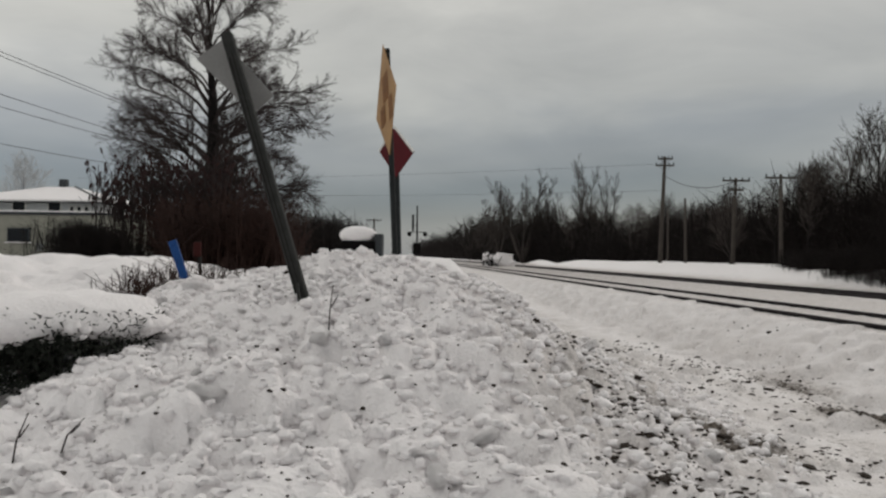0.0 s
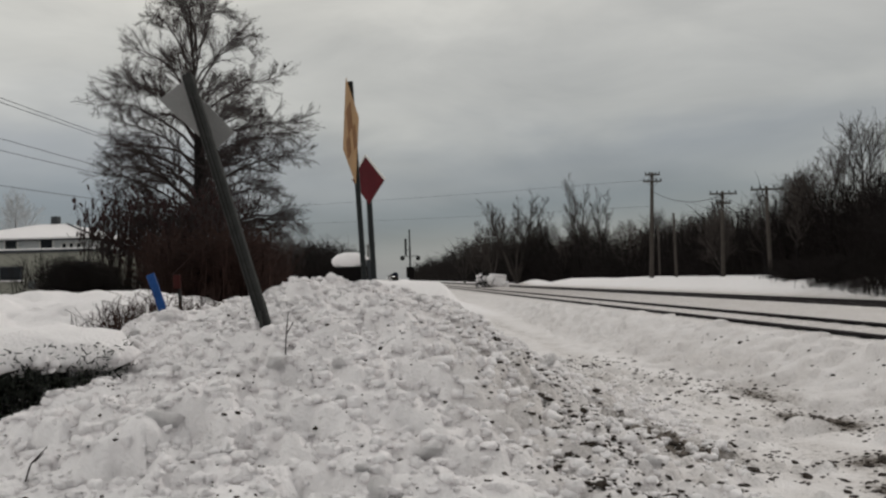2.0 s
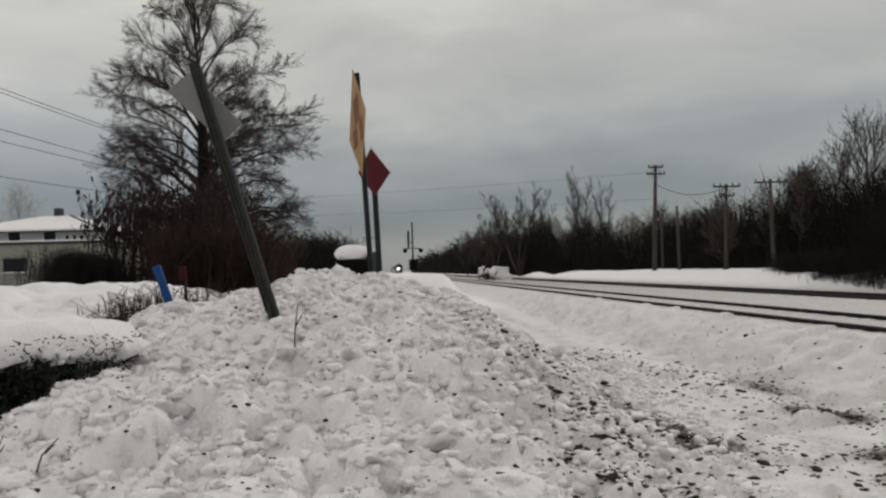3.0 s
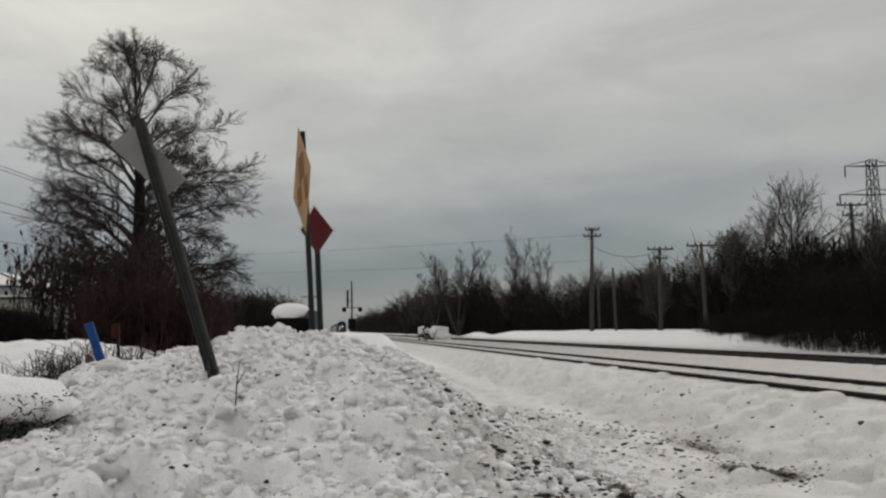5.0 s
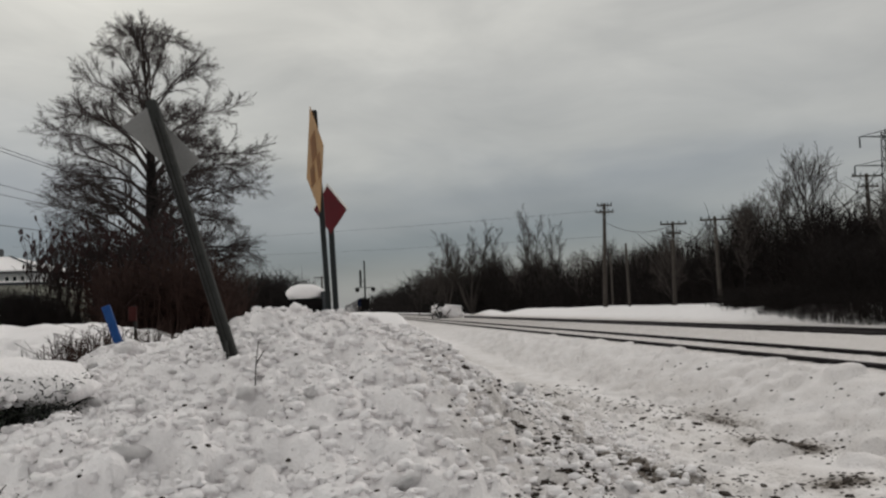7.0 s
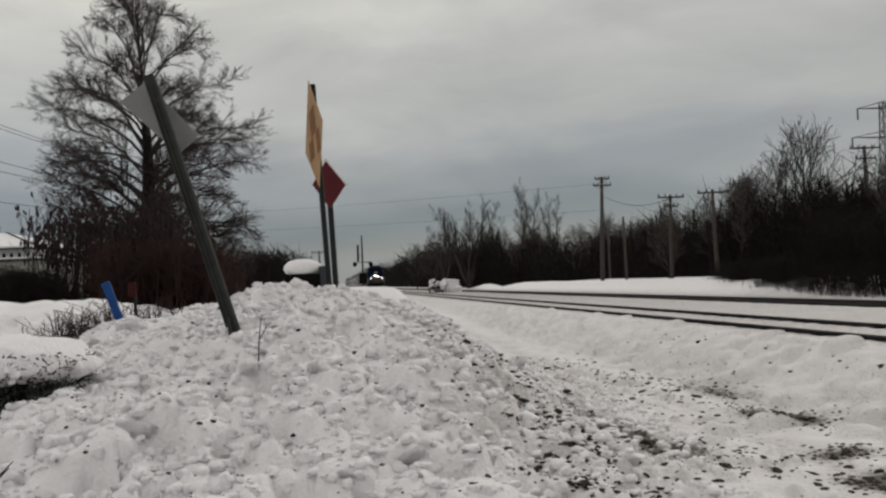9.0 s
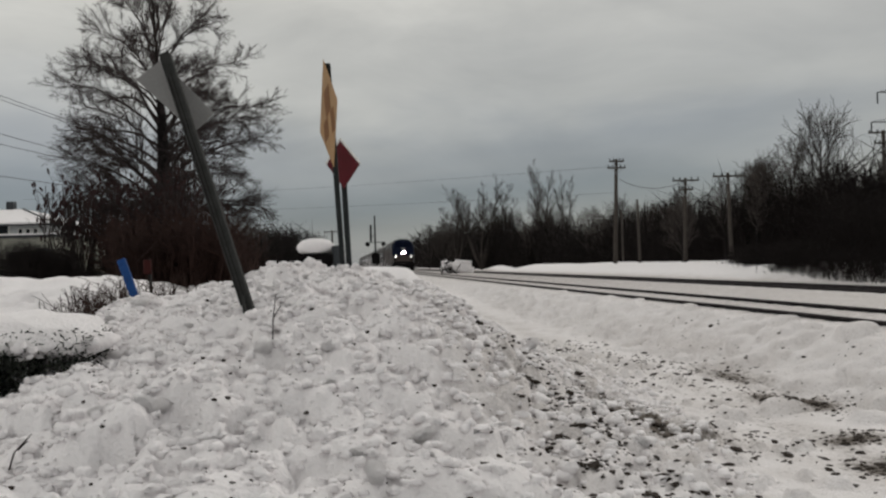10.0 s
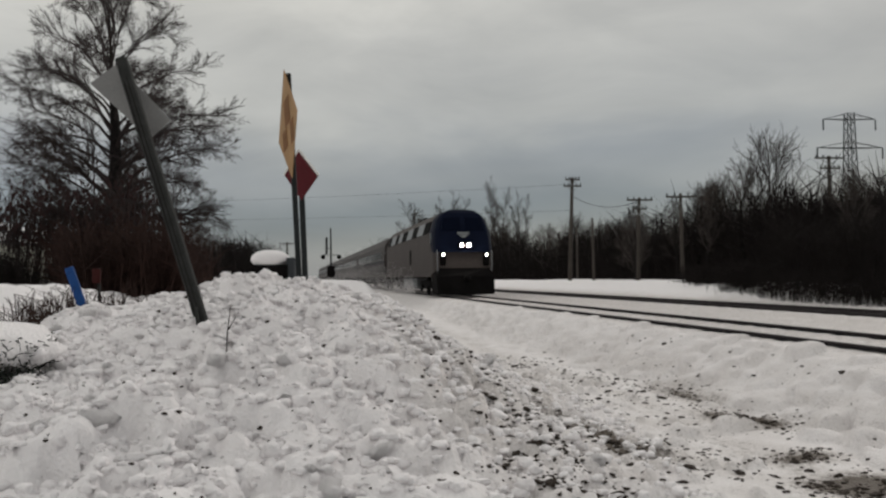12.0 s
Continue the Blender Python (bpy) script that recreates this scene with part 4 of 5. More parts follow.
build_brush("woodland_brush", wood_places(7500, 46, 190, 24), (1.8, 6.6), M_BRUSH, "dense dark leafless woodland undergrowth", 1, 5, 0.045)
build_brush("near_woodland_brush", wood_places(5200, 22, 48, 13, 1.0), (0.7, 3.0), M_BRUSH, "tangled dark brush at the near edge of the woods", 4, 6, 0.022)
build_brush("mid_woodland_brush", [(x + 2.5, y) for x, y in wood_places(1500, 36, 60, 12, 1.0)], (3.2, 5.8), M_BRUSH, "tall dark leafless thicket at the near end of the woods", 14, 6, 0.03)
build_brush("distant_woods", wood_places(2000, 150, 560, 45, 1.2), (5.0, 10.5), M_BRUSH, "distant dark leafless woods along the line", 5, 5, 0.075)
places = [(rw.uniform(-0.40, -0.165) * y, y) for y in (118 + 60 * rw.random() for i in range(2600))]
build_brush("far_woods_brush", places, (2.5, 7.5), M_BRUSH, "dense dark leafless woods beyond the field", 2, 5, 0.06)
places = []
for i in range(3000):
    y = rw.uniform(22, 36)
    places.append((rw.uniform(-0.415, -0.265) * y + rw.gauss(0, 0.3), y))
build_brush("yard_thicket", places, (0.8, 2.4), M_RED_BRUSH, "reddish brown leafless thicket round the big tree", 3, 4, 0.045)


places = [(-12.2 + rw.gauss(0, 0.75), 24.0 + rw.gauss(0, 0.6)) for i in range(950)]
build_brush("low_bush", places, (0.6, 1.3), M_BRUSH, "low rounded dark bush in the yard", 6, 5, 0.03)


SEED_HEADS = [Geo().lump((0, 0, 0), 0.036, (1, 1, 2.6), 0.3, 500 + i, 5, 6).mesh("seed_head", M_SUMAC) for i in range(6)]


def build_sumac(x, y, h, seed):
    r = random.Random(seed)
    t = thing("sumac_shrub", "leafless sumac shrub with dark upright seed heads", "shrub", pose(x, y, height_at(x, y)), "sumac shrubs")
    stems, tips = Geo(), []
    for k in range(12):
        a = r.uniform(0, 6.28)
        tip = Vector((math.cos(a) * r.uniform(0.2, 1.1), math.sin(a) * r.uniform(0.2, 1.1), h * r.uniform(0.6, 0.9)))
        root = Vector((tip.x * 0.55 + r.gauss(0, 0.25), tip.y * 0.55 + r.gauss(0, 0.25), -0.3))
        stems.tube([root, root.lerp(tip, 0.5) + Vector((r.gauss(0, 0.1), 0, 0.1)), tip], [0.022, 0.016, 0.012], 4, cap=False)
        for j in range(6):
            q = root.lerp(tip, r.uniform(0.45, 1.0))
            e = q + Vector((r.gauss(0, 0.35), r.gauss(0, 0.35), r.uniform(0.3, 0.8)))
            stems.tube([q, q.lerp(e, 0.5) + Vector((0, 0, 0.05)), e], [0.010, 0.008, 0.006], 3, cap=False)
            if r.random() < 0.75:
                tips.append(e)
    part("branchwork", stems, M_TWIG, t)
    for k, e in enumerate(tips):
        head = new("seed_head", SEED_HEADS[k % 6])
        head.parent = t
        head.matrix_basis = pose(e.x, e.y, e.z + 0.07, r.gauss(0, 14), r.gauss(0, 14), r.uniform(0, 360))


for i in range(17):
    f = i / 16
    build_sumac(-12.5 + 4.0 * f + rw.uniform(-0.4, 0.4), 26.5 + rw.uniform(-1.2, 1.6), rw.uniform(3.3, 4.5) * (0.85 + 0.15 * f), 70 + i)


# ---- buildings beyond the yard ----
def window_part(parent, x, y, z, w, h, label="dark window", trim=None):
    win = part("window", Geo().box((x, y - 0.03, z), (w, 0.10, h), chamfer=0.01), M_GLASS, parent, label)
    fr = Geo()
    for dz in (-h / 2 - 0.04, h / 2 + 0.04):
        fr.box((x, y - 0.05, z + dz), (w + 0.2, 0.16, 0.08))
    for dx in (-w / 2 - 0.04, w / 2 + 0.04):
        fr.box((x + dx, y - 0.05, z), (0.08, 0.15, h))
    part("frame", fr, trim or M_WHITE_PAINT, win)
    part("sill", Geo().box((x, y - 0.12, z - h / 2 - 0.11), (w + 0.3, 0.26, 0.06)), M_SNOW, win, "snow-covered sill")


def build_low_building():
    t = thing("low_building", "long low beige block building with snow on its flat roof", "building", pose(-34.2, 50, 1.06))
    part("wall", Geo().box((0, 4, 1.4), (19.0, 8, 2.9), chamfer=0.04), M_BEIGE, t)
    part("roof_edge", Geo().box((0, 4, 2.93), (19.3, 8.3, 0.16), chamfer=0.03), M_TRIM_DARK, t, "dark roof edge")
    part("roof_snow", Geo().box((0, 4, 3.06), (19.1, 8.1, 0.12), chamfer=0.05), M_SNOW, t, "snow on the flat roof")
    window_part(t, 3.6, 0, 1.52, 1.35, 0.75, trim=M_TRIM_DARK)
    window_part(t, 6.95, 0, 1.50, 1.1, 0.8, trim=M_TRIM_DARK)
    window_part(t, -1.2, 0, 1.52, 1.35, 0.75, trim=M_TRIM_DARK)
    d = part("door", Geo().box((8.55, -0.04, 1.2), (0.95, 0.14, 1.95), chamfer=0.02), M_TRIM_DARK, t, "dark door")
    part("meter_box", Geo().box((5.05, -0.08, 0.75), (0.5, 0.2, 0.5), chamfer=0.03), M_GALV, t)
    for k in range(6):
        part("pilaster", Geo().box((-9 + k * 3.6, -0.04, 1.4), (0.3, 0.14, 2.8)), M_BEIGE, t)


def build_house():
    t = thing("house", "two-storey white clapboard house with a snowy hipped roof", "house", pose(-37.3, 62, 1.1))
    part("wall", Geo().box((0, 5, 2.3), (11.5, 10, 4.7)), M_SIDING, t)
    for k in range(12):
        part("clapboard", Geo().box((0, -0.015, 2.62 + 0.16 * k), (11.5, 0.05, 0.13)), M_SIDING, t)
    g = Geo()
    g.add([(-6.4, -0.6, 4.55), (6.4, -0.6, 4.55), (6.4, 10.6, 4.55), (-6.4, 10.6, 4.55), (-1.0, 4.6, 6.0), (1.4, 4.6, 6.0), (-6.4, -0.6, 4.40), (6.4, -0.6, 4.40), (6.4, 10.6, 4.40), (-6.4, 10.6, 4.40)],
          [(0, 1, 5, 4), (1, 2, 5), (2, 3, 4, 5), (3, 0, 4), (6, 7, 1, 0), (7, 8, 2, 1), (8, 9, 3, 2), (9, 6, 0, 3), (9, 8, 7, 6)])
    roof = part("roof", g, M_SNOW, t, "hipped roof under snow")
    part("eave", Geo().box((0, 5, 4.36), (12.9, 11.3, 0.10)), M_TRIM_DARK, roof, "dark eave")
    part("hip_ridge", Geo().beam((1.4, 4.6, 6.02), (6.4, -0.6, 4.57), 0.16, 0.10), M_TRIM_DARK, roof, "bare dark hip line")
    part("chimney", Geo().box((0.3, 4.8, 6.2), (0.6, 0.6, 0.9), chamfer=0.03), M_TRIM_DARK, roof)
    for x, w in ((-3.9, 1.0), (-0.7, 1.0), (2.25, 1.0)):
        window_part(t, x, 0, 3.95, w, 0.75)
    for x in (3.7, 4.3, 4.9):
        window_part(t, x, 0, 3.85, 0.3, 0.35)


build_low_building()
build_house()


# ---- signs in the snow ----
def build_leaning_sign():
    t = thing("leaning_sign", "snapped leaning timber post carrying a bare-backed metal sign", "sign")
    a, b = Vector((-1.645, 6.735, 1.235)), Vector((-2.455, 7.13, 3.53))
    post = part("post", Geo().beam(a, b, 0.094, 0.09, (0, 1, 0), 0.012), M_POST, t, "grey weathered timber post")
    face = Vector((0, -1, -0.16)).normalized()
    for u in (-0.022, 0.012):
        p, q = b.lerp(a, 0.004) + face * 0.046 + Vector((u, 0, 0)), a.lerp(b, 0.03) + face * 0.046 + Vector((u, 0, 0))
        part("grain_split", Geo().beam(p.lerp(q, 0.05 + 2 * abs(u)), q, 0.008, 0.006, (0, 1, 0)), M_TRUNK_DARK, post, "dark split along the grain")
    part("splinter", Geo().beam((-1.70, 6.70, 1.40), (-1.605, 6.50, min(1.08, height_at(-1.605, 6.50) + 0.02)), 0.024, 0.018, (0, 1, 0)), M_POST, post, "torn splinter at the break")
    c = [Vector((-2.755, 7.235, 3.335)), Vector((-2.525, 7.235, 3.505)), Vector((-2.045, 7.20, 3.005)), Vector((-2.23, 7.20, 2.845))]
    part("sign_panel", Geo().plate(c, 0.012), M_SIGN_BACK, t, "plain grey back of the panel")
    for f in (0.10, 0.28):
        p = b.lerp(a, f)
        part("bolt", Geo().tube([p + Vector((0, -0.052, 0)), p + Vector((0, -0.062, 0))], [0.010, 0.008], 6), M_POST, post)


def build_yellow_sign():
    t = thing("warning_sign", "faded yellow diamond warning sign turned nearly edge-on", "sign")
    top, right, bottom, left = Vector((-1.435, 9.55, 4.085)), Vector((-1.215, 9.08, 3.50)), Vector((-1.33, 9.50, 2.79)), Vector((-1.56, 9.98, 3.29))
    n = (right - top).cross(left - top).normalized()
    part("sign_panel", Geo().plate([top, left, bottom, right], 0.006), M_YELLOW, t, "faded yellow panel with a worn symbol")
    c = (top + right + bottom + left) / 4
    ex, ey = (right - left).normalized(), (top - bottom).normalized()
    nn = (left - top).cross(bottom - top).normalized()
    g = Geo()
    for u, v, w, h in ((0.02, 0.16, 0.26, 0.30), (-0.16, -0.12, 0.22, 0.22), (0.2, -0.14, 0.16, 0.26)):
        q = c + ex * u + ey * v + nn * 0.004
        g.plate([q - ex * w / 2 + ey * h / 2, q - ex * w / 2 - ey * h / 2, q + ex * w / 2 - ey * h / 2, q + ex * w / 2 + ey * h / 2], 0.003)
    part("symbol", g, M_YELLOW_DARK, t, "worn ochre symbol")
    a, b = Vector((-1.39, 9.61, 4.05)), Vector((-1.225, 9.62, 0.9))
    part("post", Geo().beam(a, b, 0.062, 0.05, (0, 1, 0), 0.01), M_STEEL_POST, t, "dark steel post")


def build_red_sign():
    t = thing("red_sign", "dark red diamond sign with a pale rim on a steel post", "sign")
    top, right, bottom, left = Vector((-1.61, 12.2, 3.565)), Vector((-1.29, 12.0, 3.155)), Vector((-1.57, 12.2, 2.80)), Vector((-1.86, 12.4, 3.21))
    part("sign_panel", Geo().plate([top, left, bottom, right], 0.008), M_RED, t, "dark red panel")
    g = Geo()
    g.beam(left, top, 0.018, 0.03)
    g.beam(top, right, 0.018, 0.03)
    part("rim", g, M_WHITE_PAINT, t, "pale rim dusted with snow")
    part("post", Geo().beam((-1.60, 12.26, 3.50), (-1.49, 12.24, 0.9), 0.085, 0.05, (0, 1, 0), 0.012), M_STEEL_POST, t, "dark steel post")


build_leaning_sign()
build_yellow_sign()
build_red_sign()


# ---- poles, mast, tower, wires ----
def build_utility_pole(x, y, base, top, arms, lean=0.0, r=0.15, label="weathered wooden utility pole with crossarms"):
    t = thing("utility_pole", label, "utility pole", pose(x, y, base - 0.5), "utility poles along the line")
    h = top - base + 0.5
    part("pole", Geo().tube([(0, 0, 0), (lean * 0.5, 0, h * 0.5), (lean, 0, h)], [r * 1.15, r, r * 0.75], 9), M_POLE, t, smooth=True)
    for dz, w in arms:
        px = lean * (h - dz) / h
        arm = part("crossarm", Geo().box((px, -0.14, h - dz), (w, 0.10, 0.12), chamfer=0.01), M_POLE, t)
        for k in (-0.46, -0.22, 0.22, 0.46):
            part("insulator", Geo().tube([(px + w * k, -0.14, h - dz + 0.06), (px + w * k, -0.14, h - dz + 0.16), (px + w * k, -0.14, h - dz + 0.24)], [0.03, 0.06, 0.04], 6), M_TRIM_DARK, arm)
        part("brace", Geo().beam((px - w * 0.3, -0.12, h - dz - 0.05), (px, -0.12, h - dz - 0.5), 0.04).beam((px + w * 0.3, -0.12, h - dz - 0.05), (px, -0.12, h - dz - 0.5), 0.04), M_GALV, arm)
    return t


build_utility_pole(13.82, 66, 1.37, 9.98, ((0.2, 1.2), (0.75, 1.5)), 0.31, 0.17)
build_utility_pole(17.84, 60, 1.38, 7.66, ((0.2, 2.0), (0.9, 1.1)), 0.17)
build_utility_pole(19.56, 55, 1.34, 7.44, ((0.25, 2.2),), -0.10, 0.14)
build_utility_pole(14.91, 62, 1.35, 6.27, (), -0.09, 0.11, "thin weathered stub pole without crossarms")
build_utility_pole(16.46, 75, 1.32, 6.3, (), -0.03, 0.10, "thin weathered stub pole without crossarms")
build_utility_pole(33.0, 60, 1.3, 10.9, ((0.2, 2.4), (1.0, 1.6)), 0.05, 0.17)


build_utility_pole(-19.05, 130, 1.2, 7.57, ((0.3, 2.6),), -0.13, 0.17)


def build_crossing_mast():
    t = thing("crossing_signal", "slim crossing signal mast with hooded lamps and a relay box", "railway signal", pose(-7.86, 85, 0.6))
    part("mast", Geo().tube([(0, 0, 0), (-0.06, 0, 6.37)], [0.11, 0.08], 8), M_STEEL_POST, t)
    part("second_mast", Geo().tube([(-0.55, 0.6, 3.6), (-0.55, 0.6, 5.4)], [0.12, 0.12], 8), M_STEEL_POST, t)
    part("lamp_arm", Geo().box((-0.04, 0, 3.5), (2.0, 0.08, 0.08)), M_STEEL_POST, t)
    part("stand_off", Geo().box((-0.3, 0.3, 4.2), (0.7, 0.7, 0.06)), M_STEEL_POST, t)
    for s in (-1, 1):
        lamp = part("signal_lamp", Geo().tube([(s * 0.85, -0.02, 3.28), (s * 0.85, -0.14, 3.28)], [0.24, 0.24], 14), M_BLACK, t, "round black lamp backplate")
        part("hood", Geo().tube([(s * 0.85, -0.14, 3.30), (s * 0.85, -0.48, 3.24)], [0.13, 0.15], 10), M_BLACK, lamp)
    part("relay_box", Geo().box((0, -0.12, 1.75), (0.84, 0.6, 1.15), chamfer=0.05), M_BLACK, t, "dark relay box on the mast")
    part("base", Geo().box((0, 0, 0.05), (0.7, 0.7, 0.4), chamfer=0.05), M_GALV, t)


def build_pylon():
    t = thing("transmission_tower", "tall galvanised lattice transmission tower above the woods", "pylon", pose(93, 160, 1.0))
    legs = []
    for sx in (-1, 1):
        for sy in (-1, 1):
            g = Geo().beam((sx * 3.4, sy * 3.4, 0), (sx * 1.0, sy * 1.0, 22), 0.17).beam((sx * 1.0, sy * 1.0, 22), (sx * 0.7, sy * 0.7, 34.4), 0.15)
            part("leg", g, M_STEEL_POST, t)
    g = Geo()
    zs = [0, 5, 9.5, 13.5, 17, 20, 22.5, 25, 27.2, 29.4, 31.6, 34.0]

    def w(z):
        return 3.4 - 2.4 * z / 22 if z < 22 else 1.0 - 0.3 * (z - 22) / 12.4
    for a, b in zip(zs, zs[1:]):
        for s in (-1, 1):
            for k in (-1, 1):
                g.beam((k * w(a), s * w(a), a), (-k * w(b), s * w(b), b), 0.075)
                g.beam((s * w(a), k * w(a), a), (s * w(b), -k * w(b), b), 0.075)
            g.beam((-w(b), s * w(b), b), (w(b), s * w(b), b), 0.075)
    part("lattice", g, M_STEEL_POST, t)
    for z, r in ((33.0, 5.6), (27.0, 7.0)):
        a = Geo()
        for s in (-1, 1):
            a.beam((0, s * 0.7, z), (r, 0, z + 0.1), 0.13).beam((0, s * 0.7, z), (-r, 0, z + 0.1), 0.13)
            a.beam((0, s * 0.6, z + 1.4), (r, 0, z + 0.1), 0.09).beam((0, s * 0.6, z + 1.4), (-r, 0, z + 0.1), 0.09)
        arm = part("arm", a, M_STEEL_POST, t)
        for s in (-1, 1):
            part("insulator", Geo().tube([(s * r, 0, z), (s * r, 0, z - 2.2)], [0.16, 0.16], 6), M_TRIM_DARK, arm)


def wire(a, b, sag, r, label, group):
    a, b = Vector(a), Vector(b)
    pts = [a.lerp(b, i / 14) - Vector((0, 0, sag * 4 * (i / 14) * (1 - i / 14))) for i in range(15)]
    return solid("power_line", Geo().tube(pts, [r] * 15, 5), M_WIRE, label, "cable", group=group)


build_crossing_mast()
build_pylon()
build_utility_pole(-23.8, 20, 1.4, 11.7, ((0.25, 1.6),), 0.0, 0.16)
build_utility_pole(-15.4, 46, 1.2, 8.2, ((0.2, 2.2), (1.1, 2.0)), 0.0, 0.15)
for a, b in (((-24.0, 20, 11.4), (-15.0, 46, 8.0)), ((-23.6, 20, 11.0), (-14.6, 46, 7.75)), ((-24, 20, 9.4), (-16.5, 46, 7.1)), ((-24, 20, 8.6), (-16.5, 46, 6.9)), ((-24, 20, 6.6), (-17.0, 46, 6.0))):
    wire(a, b, 0.25, 0.014, "thin black overhead power line", "overhead lines")
for z in (12.4, 10.2):
    wire((-70, 130, z + 1.5), (14.0, 66.1, z - 3.0), 0.6, 0.010, "thin dark line strung across the railway", "overhead lines")
wire((14.1, 65.9, 8.4), (17.9, 59.9, 7.4), 0.7, 0.02, "slack dark line between poles", "overhead lines")


# ---- trackside things under snow ----
def build_bungalow():
    t = thing("equipment_hut", "dark trackside equipment hut under a thick cap of snow", "hut", pose(-10.1, 60, 0.45))
    part("body", Geo().box((0, 0.9, 1.15), (2.6, 2.0, 2.1), chamfer=0.05), M_BLACK, t)
    part("cabinet", Geo().box((1.50, 0.7, 1.4), (0.6, 1.2, 2.7), chamfer=0.05), M_TRIM_DARK, t, "taller dark cabinet")
    g = Geo()
    n, rows = 20, ((0.55, -0.32), (0.88, -0.12), (1.05, 0.12), (1.0, 0.34), (0.76, 0.56), (0.36, 0.68))
    verts = [(-0.15 + 1.42 * k * math.cos(2 * math.pi * i / n) * (1 + 0.03 * math.sin(5 * i)), 0.9 + 1.15 * k * math.sin(2 * math.pi * i / n), 2.44 + z * 1.3 + 0.02 * math.sin(3 * i)) for k, z in rows for i in range(n)]
    faces = [(r * n + i, r * n + (i + 1) % n, (r + 1) * n + (i + 1) % n, (r + 1) * n + i) for r in range(len(rows) - 1) for i in range(n)] + [tuple((len(rows) - 1) * n + i for i in range(n)), tuple(range(n - 1, -1, -1))]
    part("snow_cap", g.add(verts, faces), M_SNOW, t, "thick rounded snow cap", smooth=True)


def build_snowed_cabinet():
    t = thing("trackside_cabinet", "trackside cabinet plastered with snow", "cabinet", pose(1.25, 80, 0.55))
    part("body", Geo().box((0.2, 0.5, 0.62), (1.6, 1.1, 1.3), pose(0, 0, 0, 0, 6, 0), 0.28).lump((-0.35, 0.3, 0.75), 0.62, (1, 0.9, 1.1), 0.2, 4, 6, 9).lump((0.75, 0.3, 0.35), 0.5, (1.1, 0.9, 0.9), 0.2, 5, 6, 9), M_SNOW, t, "snow-plastered body")
    part("roof", Geo().box((0.2, 0.5, 1.27), (1.7, 1.2, 0.22), pose(0, 0, 0, 0, 6, 0), 0.10), M_SNOW, t)
    g = Geo()
    r = random.Random(9)
    for i in range(26):
        g.lump((-1.3 + r.uniform(-0.6, 0.7), 0.4 + r.uniform(-0.4, 0.4), 0.35 + r.uniform(-0.3, 1.0)), r.uniform(0.14, 0.3), (1, 1, 0.9), 0.3, i)
    sn = solid("snowy_brush_heap", g, M_SNOW, "heap of brush caked with snow beside the cabinet", "brush heap", pose(1.25, 80, 0.55))
    g = Geo()
    for i in range(70):
        p = Vector((-1.3 + r.uniform(-0.7, 0.8), -0.1 + r.uniform(-0.2, 0.3), r.uniform(0.0, 0.6)))
        g.tube([p, p + Vector((r.gauss(0, 0.4), r.gauss(0, 0.2), r.uniform(0.3, 0.9)))], [0.04, 0.02], 3)
    part("twigs", g, M_BRUSH, sn, "dark twigs")


build_bungalow()
build_snowed_cabinet()


def build_stake():
    z = height_at(-4.35, 11.0)
    t = solid("blue_stake", Geo().beam((-4.00, 11, z - 0.2), (-4.49, 11, 1.79), 0.115, 0.05, (0, 1, 0), 0.01), M_BLUE_STAKE, "leaning blue plastic marker stake in the snow", "marker")
    t = thing("red_marker", "dull red marker panel on a thin dark stake", "marker")
    z = height_at(-4.5, 12.3)
    part("stake", Geo().beam((-4.53, 12.3, z - 0.3), (-4.6, 12.3, 1.8), 0.04, 0.04, (0, 1, 0)), M_POST, t)
    part("panel", Geo().box((-4.61, 12.26, 1.68), (0.12, 0.04, 0.22), chamfer=0.01), M_RED_CLOTH, t, "dull red panel")


build_stake()


